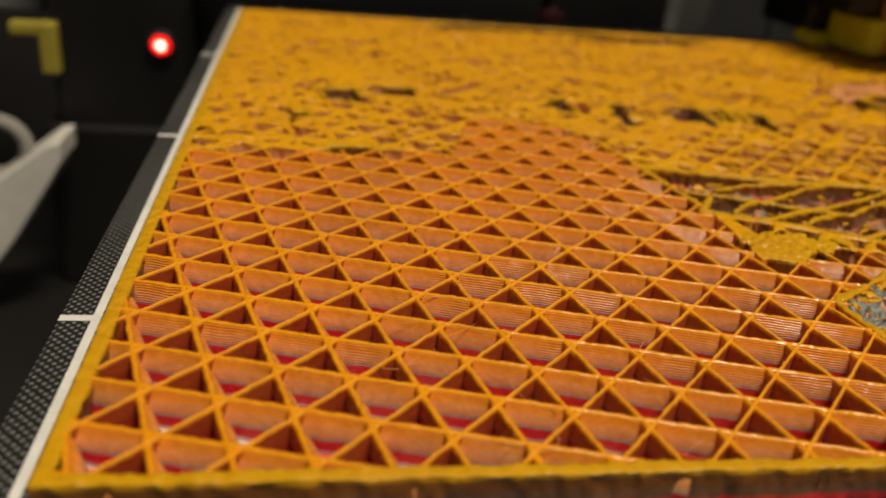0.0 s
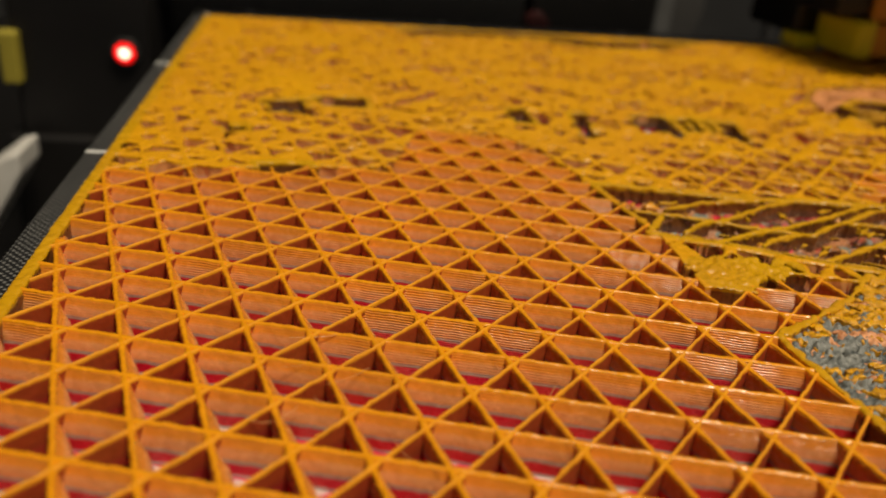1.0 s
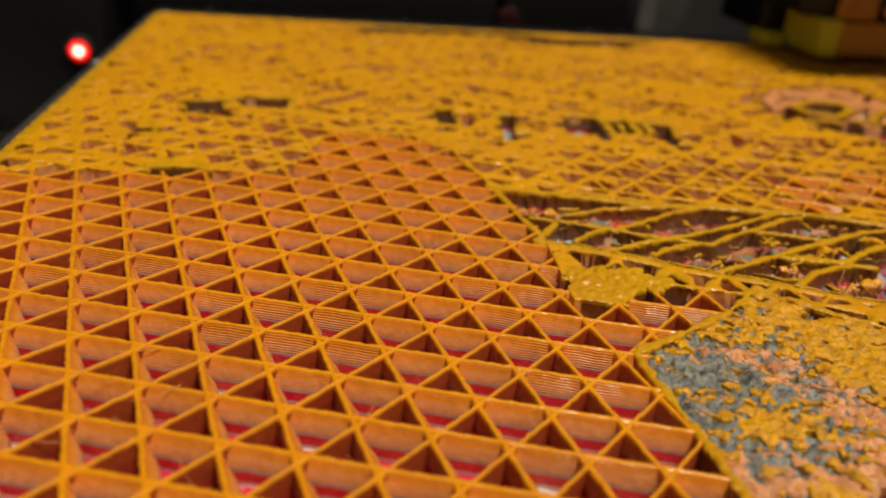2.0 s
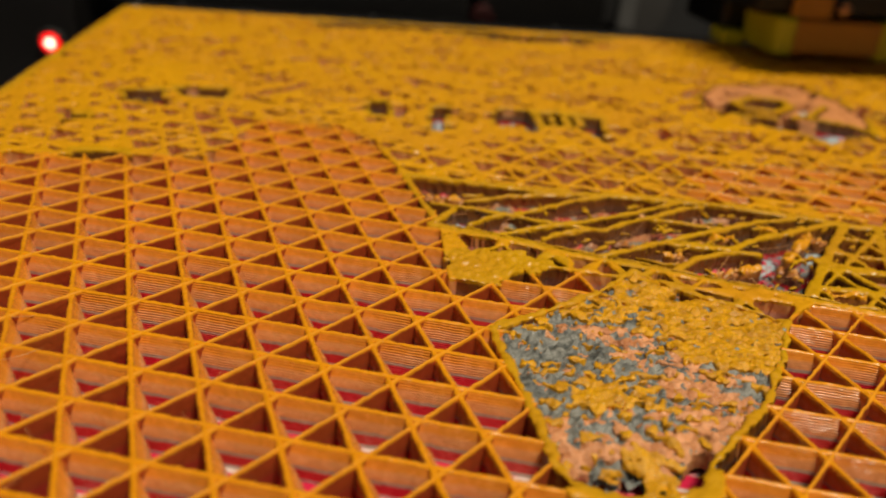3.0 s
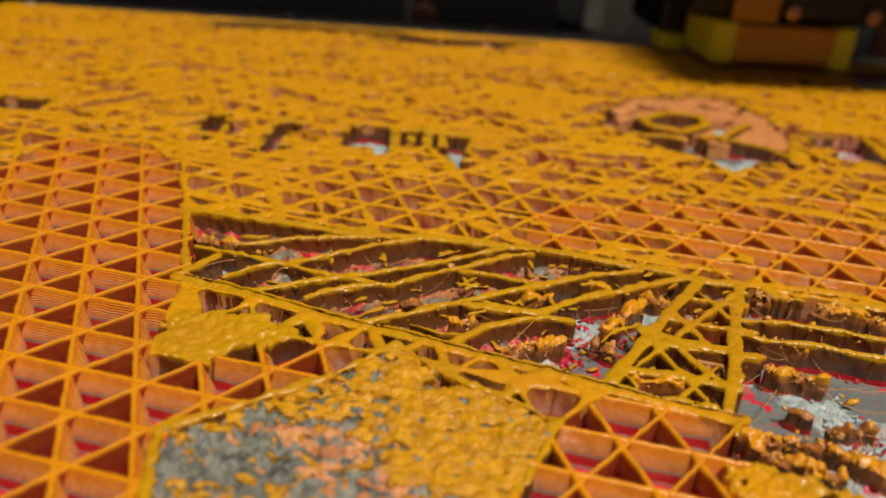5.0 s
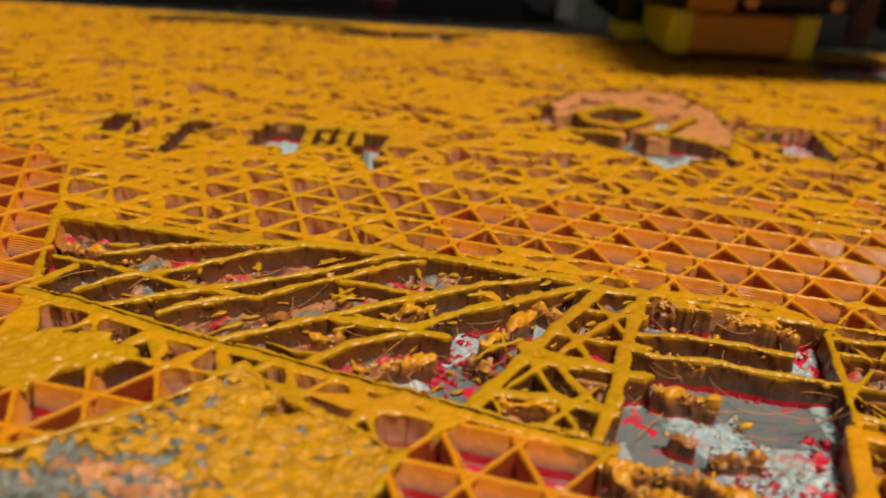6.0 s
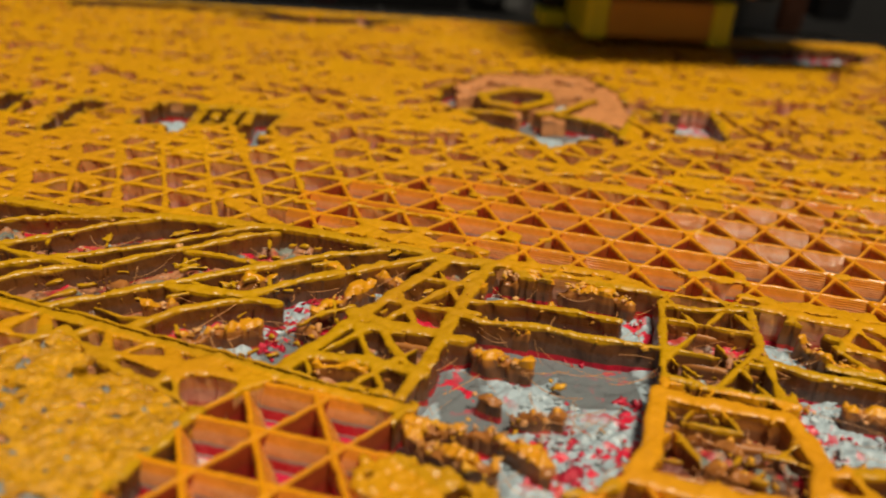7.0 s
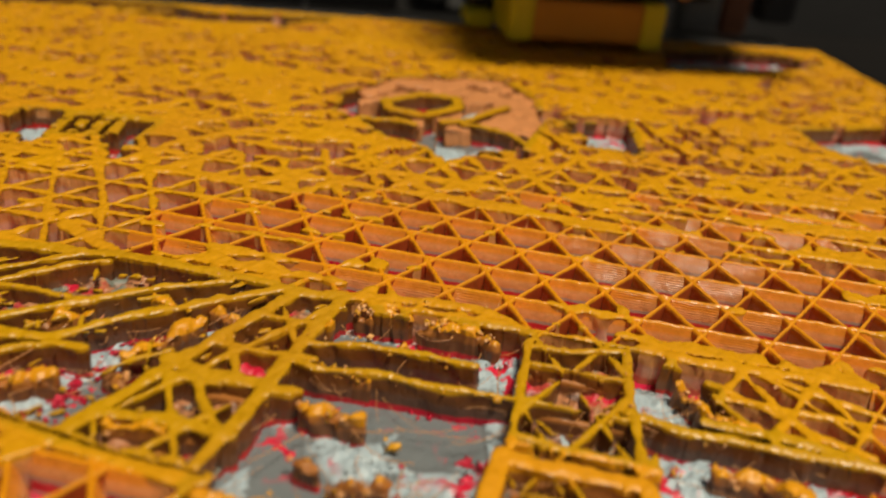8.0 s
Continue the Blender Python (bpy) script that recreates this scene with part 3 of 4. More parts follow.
# the infill: upright walls, each printed in one line from end to end
def wall_mesh(p0, p1, phase, thick, material, swell=0):
    """One upright wall with an uneven, rounded top, thicker where others cross it; below the top
    one side swells out between the crossings (swell: which side and how far)."""
    length = math.dist(p0, p1)
    n = max(2, int(length / 0.6))
    ux, uy = (p1[0] - p0[0]) / length, (p1[1] - p0[1]) / length
    s = np.linspace(0, length, n + 1)
    near = np.abs((s - phase) / SIDE - np.round((s - phase) / SIDE)) * SIDE
    half = thick + 0.15 * np.exp(-(near / 0.55) ** 2) + rng.normal(0, 0.022, n + 1)
    belly = np.clip(1 - ((SIDE / 2 - near) / (SIDE / 2)) ** 2, 0, 1) ** 0.6 if swell > 0 else 1.0
    drift = rng.normal(0, 0.03, n + 1)
    lift = rng.normal(0, 0.03, n + 1) + 0.03 * np.exp(-(near / 0.5) ** 2)
    section = [(-1.0, -4.0), (-1.06, -2.6), (-1.04, -1.5), (-1.02, -0.9), (-1.0, -0.42), (-0.8, -0.12), (-0.35, 0.0), (0.35, 0.0), (0.8, -0.12), (1.0, -0.42), (1.02, -0.9), (1.04, -1.5), (1.06, -2.6), (1.0, -4.0)]
    verts = []
    for side, z in section:
        o = drift + side * half * (0.86 if z < -0.8 else 1)
        if z < -0.8 and side * swell > 0:
            o = o + swell * belly * {-0.9: 0.4, -1.5: 0.75, -2.6: 1.0, -4.0: 0.9}[z]
        verts.append(np.c_[p0[0] + ux * s - uy * o, p0[1] + uy * s + ux * o, z + np.where(z > -1, lift, 0)])
    verts = np.stack(verts, 1).reshape(-1, 3)
    k = len(section)
    i, j = np.meshgrid(np.arange(n), np.arange(k - 1), indexing="ij")
    a = (i * k + j).ravel()
    tris = np.concatenate([np.c_[a, a + k, a + k + 1], np.c_[a, a + k + 1, a + 1]])
    return mesh_of("infill_wall", verts, tris, material)


def is_clean(x, y):
    return 0.6 < x < WIDE - 0.6 and 0.6 < y < DEEP - 0.6 and clean[int(round(y / STEP)), int(round(x / STEP))] > -0.4


# half the thickness, the plastic (45 degrees: the copy with shade in its colour) and the swelling of the three
# directions
WALLS = {-15.0: (0.30, wall_plastic, -0.55), 45.0: (0.19, shaded_plastic), -75.0: (0.30, wall_plastic, 1.25)}
for angle in FAMILIES:
    ux, uy = math.cos(radians(angle)), math.sin(radians(angle))
    for k in range(-60, 61):
        across = 6 * (k + SHIFTS[angle])
        ox, oy = ORIGIN[0] - uy * across, ORIGIN[1] + ux * across
        # crossings lie half a side further along in every other line
        shift = {-15.0: 0.5, 45.0: -0.5, -75.0: 0.5}[angle] * k * SIDE
        run = None
        for s in np.arange(-330, 330, 0.5):
            good = is_clean(ox + ux * s, oy + uy * s)
            if good and run is None:
                run = s
            if not good and run is not None:
                if s - run > 2:
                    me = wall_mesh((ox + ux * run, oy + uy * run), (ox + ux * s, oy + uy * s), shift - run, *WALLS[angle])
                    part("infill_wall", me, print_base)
                run = None

# walls left half done between the legs of the torn district
for k in range(-10, 40):
    across = 6 * (k + 0.2)
    ux, uy = math.cos(radians(-15)), math.sin(radians(-15))
    ox, oy = ORIGIN[0] - uy * across, ORIGIN[1] + ux * across
    run = None
    for s in np.arange(60, 220, 0.5):
        x, y = ox + ux * s, oy + uy * s
        good = 1 < x < WIDE - 1 and 1 < y < DEEP - 1 and cells[int(y / STEP), int(x / STEP)] > 0.2
        if good and run is None:
            run = s
        if not good and run is not None:
            if s - run > 2:
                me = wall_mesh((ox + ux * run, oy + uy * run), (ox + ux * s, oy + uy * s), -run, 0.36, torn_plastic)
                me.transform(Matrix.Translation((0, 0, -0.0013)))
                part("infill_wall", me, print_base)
            run = None

# the floor of the print: white first layers, lumpy and torn in the pits
lump = np.clip(blotch(1.6) * 0.6 + blotch(0.9) * 0.5 - 0.35, 0, 1)
grain = blotch(0.55)
heap = np.clip((blotch(6.0) - 0.20) * 2.4, 0, 1)
heap *= np.where((gx > 140) & (gx < 162) & (gy > 43 - (gx - 150) * 0.2 + (medium - 0.5) * 5), 0.15, 1.0)
ring = np.maximum(poly_field(RING[0]), hole_area)
torn = np.clip(np.maximum(open_area, ring - 0.5) * 2, 0, 1) * np.where(pit_area > 0.3, 1.0, 0.8)
floor_z = -3.5 - 0.25 * (torn > 0) + torn * heap * (0.25 + 1.1 * lump + 0.8 * grain)


def sheet_mesh(name, z, keep, material, skip=2):
    xs, ys, zs, ok = gx[::skip, ::skip], gy[::skip, ::skip], z[::skip, ::skip], keep[::skip, ::skip]
    h, w = xs.shape
    a = np.arange(h * w).reshape(h, w)
    good = ok[:-1, :-1] & ok[1:, :-1] & ok[:-1, 1:] & ok[1:, 1:]
    p, q, r, s = a[:-1, :-1][good], a[:-1, 1:][good], a[1:, 1:][good], a[1:, :-1][good]
    return mesh_of(name, np.c_[xs.ravel(), ys.ravel(), zs.ravel()], np.concatenate([np.c_[p, q, r], np.c_[p, r, s]]), material)


def torn_floor():
    """Smooth grey bed film with heaps of torn white plastic, and red rests."""
    m, nt, b = nodes_of("torn_first_layers")
    pos = nt.nodes.new("ShaderNodeNewGeometry").outputs["Position"]
    sep = nt.nodes.new("ShaderNodeSeparateXYZ")
    link(nt, pos, sep.inputs[0])
    raised = math_node(nt, "MULTIPLY", math_node(nt, "ADD", sep.outputs[2], 0.00352), 4000.0)
    white = mix(nt, noise_node(nt, pos, 700, 4), (0.22, 0.29, 0.33), (0.54, 0.66, 0.74))
    smooth = mix(nt, noise_node(nt, pos, 120, 3), (0.13, 0.15, 0.165), (0.20, 0.225, 0.24))
    col = mix(nt, ramp(nt, raised, [(0.0, (0, 0, 0)), (0.5, (1, 1, 1))]), smooth, white)
    patch = ramp(nt, noise_node(nt, pos, 420, 3), [(0.55, (0, 0, 0)), (0.58, (1, 1, 1))])
    broad = ramp(nt, noise_node(nt, pos, 90, 2), [(0.45, (0, 0, 0)), (0.55, (1, 1, 1))])
    col = mix(nt, mix(nt, 1.0, patch, broad, "MULTIPLY"), col, (0.66, 0.014, 0.05))
    link(nt, col, b.inputs["Base Color"])
    b.inputs["Roughness"].default_value = 0.35
    bump(nt, b, noise_node(nt, pos, 1300, 4), 0.0003, 0.6)
    return m


floor_mat = torn_floor()


def first_layers():
    """Red first layers, with off-white lines where the layer below shows."""
    m, nt, b = nodes_of("first_layers")
    pos = nt.nodes.new("ShaderNodeNewGeometry").outputs["Position"]
    turn = nt.nodes.new("ShaderNodeMapping")
    turn.inputs["Rotation"].default_value = (0, 0, radians(15))
    link(nt, pos, turn.inputs["Vector"])
    lines = noise_node(nt, turn.outputs[0], 300, 3, 0.5, (0.35, 1.6, 1))
    red = mix(nt, noise_node(nt, pos, 500, 4), (0.45, 0.008, 0.04), (0.70, 0.02, 0.09))
    col = mix(nt, ramp(nt, lines, [(0.53, (0, 0, 0)), (0.58, (1, 1, 1))]), red, (0.62, 0.50, 0.46))
    link(nt, col, b.inputs["Base Color"])
    b.inputs["Roughness"].default_value = 0.4
    bump(nt, b, lines, 0.0003, 0.6)
    return m


base_mat = first_layers()
part("base_layer", sheet_mesh("base_layer", floor_z - 0.42, (rim > 0.3) & (np.maximum(open_area, ring) < 0.6), base_mat), print_base, "off-white first layers of the print")
def web_floor():
    """Rubble of mixed plastic under the torn streets: brown, peach, grey-green and red."""
    m, nt, b = nodes_of("street_rubble")
    pos = nt.nodes.new("ShaderNodeNewGeometry").outputs["Position"]
    col = mix(nt, ramp(nt, noise_node(nt, pos, 260, 5, 0.65), [(0.45, (0, 0, 0)), (0.53, (1, 1, 1))]), (0.10, 0.045, 0.03), (0.46, 0.20, 0.09))
    col = mix(nt, ramp(nt, noise_node(nt, pos, 330, 4), [(0.56, (0, 0, 0)), (0.61, (1, 1, 1))]), col, (0.20, 0.22, 0.19))
    red = mix(nt, 1.0, ramp(nt, noise_node(nt, pos, 300, 3), [(0.50, (0, 0, 0)), (0.54, (1, 1, 1))]), ramp(nt, noise_node(nt, pos, 70, 2), [(0.48, (0, 0, 0)), (0.56, (1, 1, 1))]), "MULTIPLY")
    col = mix(nt, red, col, (0.60, 0.012, 0.045))
    link(nt, col, b.inputs["Base Color"])
    b.inputs["Roughness"].default_value = 0.35
    bump(nt, b, noise_node(nt, pos, 1100, 5), 0.0004, 0.8)
    return m


street_zone = (open_area > -0.4) & (pit_area < 0.0) & (gx < 116 + (gy - 39) * 0.4) | (cells > -0.4) & (pit_area < 0.0)
rubble_z = -3.3 + 1.9 * blotch(1.3) * np.clip(blotch(5.0) * 1.4 - 0.2, 0, 1) + 0.5 * grain
part("street_rubble", sheet_mesh("street_rubble", rubble_z, street_zone, web_floor(), 1), print_base, "rubble of brown, peach, grey and red plastic")
part("torn_floor", sheet_mesh("torn_floor", floor_z, (rim > 0.3) & (np.maximum(open_area, ring) > -0.4), floor_mat, 1), print_base, "grey floor with torn white and red plastic")
# walls in the pits that broke while they were printed
for rows, level in (([r for r in PITCRUMBS + EASTCRUMBS + WEBCRUMBS if r[0] > -1.1], -0.85), ([r for r in PITCRUMBS + EASTCRUMBS + WEBCRUMBS if r[0] <= -1.1], -1.7)):
    broken = stroke_field([(1.15, p) for z, p in rows]) + ragged * 1.0
    crest = level + (fine - 0.5) * 1.1 + (small - 0.5) * 1.3 + (blotch(2.6) - 0.5) * 1.1 + np.clip(broken, 0, 0.6) * 0.9
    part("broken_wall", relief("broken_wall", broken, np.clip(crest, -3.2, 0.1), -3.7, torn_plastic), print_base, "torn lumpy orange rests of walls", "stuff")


# the rough patch between the streets: grey below, peach and yellow printed over it in lumps
def lumpy(name, low, high, grain, gloss):
    m, nt, b = nodes_of(name)
    pos = nt.nodes.new("ShaderNodeNewGeometry").outputs["Position"]
    col = mix(nt, ramp(nt, noise_node(nt, pos, grain, 5, 0.65), [(0.36, (0, 0, 0)), (0.62, (1, 1, 1))]), low, high)
    link(nt, col, b.inputs["Base Color"])
    link(nt, ramp(nt, noise_node(nt, pos, 900, 3), [(0.3, (gloss,) * 3), (0.7, (gloss + 0.3,) * 3)]), b.inputs["Roughness"])
    bump(nt, b, noise_node(nt, pos, 1300, 6), 0.0005, 0.9)
    return m


PATCH_PEACH = [
    [(100.5, 24), (103, 28), (106.5, 24), (112, 22), (112, 17), (105, 10), (101.5, 8.5), (101, 14), (100, 19)],
    [(92, 31), (98, 31.5), (103, 28), (103, 24.5), (97, 26.5)],
    [(86, 12.5), (93, 13.5), (101, 13), (100, 9), (97.5, 8), (93, 10), (88, 7.5)],
]
PATCH_YELLOW = [
    [(84, 30.5), (90, 34), (97.5, 38.5), (104.6, 45.5), (111, 39.5), (121, 33), (117, 25), (113, 21.5), (109.5, 22), (107, 19.5), (106.5, 23.5), (103, 28), (97, 31.5), (92, 32.2), (88, 30)],
    [(87, 22.5), (92, 24.5), (95, 22), (100.5, 19.5), (98.5, 16.5), (93, 14.5), (89, 18.5)],
    [(98, 14), (101, 14), (101, 11.5), (99, 11.5)],
    [(94.5, 9.5), (98, 9.5), (98.5, 4), (95.5, 3.5)],
]
lumps, flakes = blotch(0.7) * 0.55 + blotch(0.4) * 0.45, blotch(1.1) * 0.6 + blotch(0.6) * 0.4
sunk = np.clip((10.5 - gy) / 3, 0, 1) * (gx < 101.5)
open_spot = stroke_field([(1.5, [(108.2, 38.2), (110.2, 38.6)]), (2.6, [(89.5, 6.5), (93.5, 6.0)]), (2.0, [(99.0, 7.2), (101.0, 9.0)])]) + ragged * 2.0
rough_z = -0.75 + (lumps - 0.5) * 1.6 + (flakes - 0.5) * 1.0 - sunk * 2.2
part("rough_patch", sheet_mesh("rough_patch", rough_z, (quad > -0.3) & (open_spot < 0), lumpy("grey_rough_layers", (0.06, 0.068, 0.066), (0.27, 0.275, 0.255), 700, 0.16), 1), print_base, "rough grey plastic of the patch")
peach_field = np.minimum(np.clip(inside_any(PATCH_PEACH), -1.4, 0.9) * 0.34 + (streaky(1.8, 0.7, -25) - 0.44) * 1.6 + (flakes - 0.5) * 2.4 + (fine - 0.5) * 0.8, np.minimum(quad, -open_spot))
part("peach_crust", relief("peach_crust", peach_field, -0.75 + (lumps - 0.5) * 1.1 + np.clip(peach_field, 0, 0.8) * 0.4 - sunk * 1.6, -3.0, lumpy("peach_rough_layers", (0.42, 0.16, 0.06), (0.72, 0.34, 0.16), 520, 0.16)), print_base, "broken peach crust of the patch", "stuff")
yellow_field = np.minimum(np.clip(inside_any(PATCH_YELLOW), -1.2, 1.2) * 0.36 + (streaky(1.8, 0.7, -20) - 0.53) * 1.7 + (blotch(0.9) * 0.5 + blotch(0.5) * 0.5 - 0.5) * 2.8 + np.clip((gx - 102) / 12, -0.3, 0.5) * (gy > 24), quad + 0.3)
yellow_field = np.minimum(yellow_field, -open_spot)
part("yellow_crust", relief("yellow_crust", yellow_field, -0.4 + (lumps - 0.5) * 0.8 + (fine - 0.5) * 0.3 + np.clip(yellow_field, 0, 0.9) * 0.25 - sunk * 1.4, -2.0, lumpy("yellow_rough_layers", (0.44, 0.20, 0.004), (0.72, 0.355, 0.003), 620, 0.16)), print_base, "broken yellow crust of the patch", "stuff")

# the round place: a peach plate with gaps, sunk a little below the streets
plate = np.minimum(np.minimum(poly_field(RING[0]) + 0.3, -inside_any(RING_GAPS + HEX)) + ragged * 1.2, (blotch(3.0) - 0.34) * 5 + np.clip(((gx - 163) * 0.8 + (gy - 128)) / 6, -2.5, 1))
plate = np.minimum(plate, -0.5 - stroke_field(ARCS + [(1.9, HEX[0] + HEX[0][:1])]))
part("round_plate", relief("round_plate", plate, -0.7 + (small - 0.5) * 0.5, -3.6, peach_plastic), print_base, "peach plate beside a six-sided well")


# ---- torn crumbs and strands ----
def icosphere():
    bm = bmesh.new()
    bmesh.ops.create_icosphere(bm, subdivisions=2, radius=1)
    v = np.array([x.co[:] for x in bm.verts])
    f = np.array([[x.index for x in t.verts] for t in bm.faces])
    bm.free()
    return v, f


BALL_V, BALL_F = icosphere()


def crumbs(name, rows, per_mm, size, material=None):
    """Torn lumps of plastic heaped along each row, at the height that the row names."""
    verts, faces, n = [], [], 0
    for z, pts in rows:
        for (ax, ay), (bx, by) in zip(pts, pts[1:]):
            length = math.hypot(bx - ax, by - ay)
            for k in range(max(3, int(length * per_mm))):
                s = rng.random()
                r = size * rng.lognormal(-0.2, 0.45)
                v = BALL_V * (1 + rng.normal(0, 0.42, (len(BALL_V), 1)))
                v = v * (r * rng.uniform(0.8, 1.5), r * rng.uniform(0.6, 1.0), r * rng.uniform(0.5, 1.1))
                a, b = math.atan2(by - ay, bx - ax) + rng.normal(0, 0.6), rng.normal(0, 0.4)
                turn = np.array(Euler((rng.normal(0, 0.4), b, a)).to_matrix())
                drop = rng.uniform(0, 1.6) * (rng.random() < 0.3)
                v = v @ turn.T + (ax + s * (bx - ax) + rng.normal(0, 0.45), ay + s * (by - ay) + rng.normal(0, 0.45), z - r * 0.6 - drop)
                verts.append(v)
                faces.append(BALL_F + n)
                n += len(v)
    return mesh_of(name, np.concatenate(verts), np.concatenate(faces), material or crumb_mat)


part("crumb_debris", crumbs("crumb_debris", PITCRUMBS, 4.5, 0.23), print_base, "orange and peach torn plastic crumbs", "stuff")
part("crumb_debris", crumbs("crumb_debris", EASTCRUMBS, 4.5, 0.23), print_base, "orange and peach torn plastic crumbs", "stuff")
part("crumb_debris", crumbs("crumb_debris", WEBCRUMBS, 4, 0.2), print_base, "orange and peach torn plastic crumbs", "stuff")
# small lumps that cling to the edges of the torn streets
edge_rows = []
for w, p in WEB + TOWER + PIT + BLOCK + EAST:
    for (ax, ay), (bx, by) in zip(p, p[1:]):
        n, o = math.hypot(bx - ax, by - ay) + 1e-6, w * rng.choice([-0.3, 0.3])
        if n > 4:
            edge_rows.append((rng.uniform(-0.3, 0.2), [(ax - (by - ay) / n * o, ay + (bx - ax) / n * o), (bx - (by - ay) / n * o, by + (bx - ax) / n * o)]))
part("crumb_debris", crumbs("crumb_debris", edge_rows, 0.4, 0.12), print_base, "small orange lumps on the torn edges", "stuff")
loose = [(-3.3 + 1.2 * rng.random(), [(x, y), (x + 0.8, y + 0.3)]) for x, y in zip(gx[open_area > 1.0][::700], gy[open_area > 1.0][::700])]
part("crumb_debris", crumbs("crumb_debris", loose, 1.0, 0.24), print_base, "small loose plastic crumbs", "stuff")
# red and white crumbs of the first layers, heaped on the floor
red_plastic = lumpy("red_torn_layers", (0.40, 0.008, 0.03), (0.72, 0.02, 0.07), 500, 0.25)
white_plastic = lumpy("white_torn_layers", (0.34, 0.42, 0.46), (0.60, 0.70, 0.76), 500, 0.25)
reddish, whitish = blotch(4.0) + 0.5 * blotch(1.5), blotch(7.0)
for spot, material, label, limit, step in ((reddish, red_plastic, "red torn plastic crumbs", 0.98, 9), (heap * (whitish > 0.3), white_plastic, "bluish white torn plastic crumbs", 0.45, 17)):
    in_web = (gx > 110) & (cells < -0.5) & (pit_area < 0) & (material == red_plastic)
    at = (open_area > 0.7) & (spot > limit - 0.25 * in_web) & ((pit_area > 0.4) | in_web)
    rows = [(z + 0.25, [(x, y), (x + 0.3, y + 0.1)]) for x, y, z in zip(gx[at][::step], gy[at][::step], floor_z[at][::step])]
    part("crumb_debris", crumbs("crumb_debris", [r for r in rows if rng.random() < 0.30], 1.0, 0.27, material), print_base, label, "stuff")


def strands(name, count, area, low, high):
    """Thin threads of plastic that sag between the walls."""
    ok = np.argwhere(area > 0.3)
    verts, faces, n = [], [], 0
    for k in range(count):
        j, i = ok[rng.integers(len(ok))]
        x, y, a, length = i * STEP, j * STEP, rng.uniform(0, math.tau), rng.uniform(1.5, 7)
        r, z0, z1, sag = rng.uniform(0.02, 0.055), rng.uniform(low, high), rng.uniform(low, high), rng.uniform(0, 0.9)
        s = np.linspace(0, 1, 8)
        bend = rng.normal(0, 0.4)
        path = np.c_[x + math.cos(a) * length * s - math.sin(a) * bend * s * (1 - s) * 4, y + math.sin(a) * length * s + math.cos(a) * bend * s * (1 - s) * 4, z0 + (z1 - z0) * s - sag * 4 * s * (1 - s)]
        ring_v = []
        for q in range(4):
            t = q * math.pi / 2
            ring_v.append(path + np.array([-math.sin(a) * math.cos(t), math.cos(a) * math.cos(t), math.sin(t)]) * r)
        verts.append(np.stack(ring_v, 1).reshape(-1, 3))
        for p in range(7):
            for q in range(4):
                e, f, g, h = n + p * 4 + q, n + p * 4 + (q + 1) % 4, n + p * 4 + 4 + q, n + p * 4 + 4 + (q + 1) % 4
                faces += [(e, f, h), (e, h, g)]
        n += 32
    return mesh_of(name, np.concatenate(verts), faces, strand_plastic)


part("thread_fluff", strands("thread_fluff", 260, open_area, -2.2, -0.1), print_base, "thin pale orange threads", "stuff")
part("thread_fluff", strands("thread_fluff", 16, np.where((gx > 28) & (gx < 60) & (gy < 30), clean, -1), -0.2, 0.1), print_base, "thin pale orange threads", "stuff")

# ---- the bed ----
def box_mesh(name, lo, hi, material, bevel=0.0):
    bm = bmesh.new()
    bmesh.ops.create_cube(bm, size=1)
    for v in bm.verts:
        v.co = [(l + h) / 2 * MM + c * (h - l) * MM for c, l, h in zip(v.co, lo, hi)]
    if bevel:
        bmesh.ops.bevel(bm, geom=bm.edges[:], offset=bevel * MM, segments=2, affect="EDGES", profile=0.5)
    me = bpy.data.meshes.new(name)
    bm.to_mesh(me)
    bm.free()
    me.materials.append(material)
    return me


def glass_plastic():
    m, nt, b = nodes_of("dotted_black_glass")
    pos = nt.nodes.new("ShaderNodeNewGeometry").outputs["Position"]
    v = nt.nodes.new("ShaderNodeTexVoronoi")
    v.voronoi_dimensions = "2D"
    v.inputs["Scale"].default_value, v.inputs["Randomness"].default_value = 1250, 0.1
    turn = nt.nodes.new("ShaderNodeMapping")
    turn.inputs["Rotation"].default_value = (0, 0, radians(45))
    link(nt, pos, turn.inputs["Vector"])
    link(nt, turn.outputs[0], v.inputs["Vector"])
    col = ramp(nt, v.outputs["Distance"], [(0.20, (0.22, 0.22, 0.21)), (0.30, (0.016, 0.016, 0.017))])
    col = mix(nt, 0.4, col, ramp(nt, noise_node(nt, pos, 60, 3), [(0.3, (0.4, 0.4, 0.4)), (0.7, (1, 1, 1))]), "MULTIPLY")
    link(nt, col, b.inputs["Base Color"])
    b.inputs["Roughness"].default_value = 0.35
    bump(nt, b, v.outputs["Distance"], 0.0001, 0.4)
    return m


black = plain("black_metal", (0.005, 0.004, 0.004), 0.45, 0.0, 200)
dark_grey = plain("dark_grey_panel", (0.02, 0.02, 0.021), 0.5, 0.0, 120)
white_paint = plain("white_print", (0.75, 0.75, 0.73), 0.5, 0.0, 400)
bed = tagged(new("print_bed"), "black dotted glass print bed with a white border line", "print bed")
part("glass_plate", box_mesh("glass_plate", (-6.4, -14, -8.2), (273, 231, -4.22), glass_plastic(), 0.4), bed)
part("border_line", box_mesh("border_line", (-2.9, -2.9, -4.22), (-1.95, 224, -4.20), white_paint), bed, "white border line")
for y in (31.5, 94.6, 157.5):
    part("tick_mark", box_mesh("tick_mark", (-6.3, y - 0.6, -4.22), (-2.9, y + 0.6, -4.20), white_paint), bed)
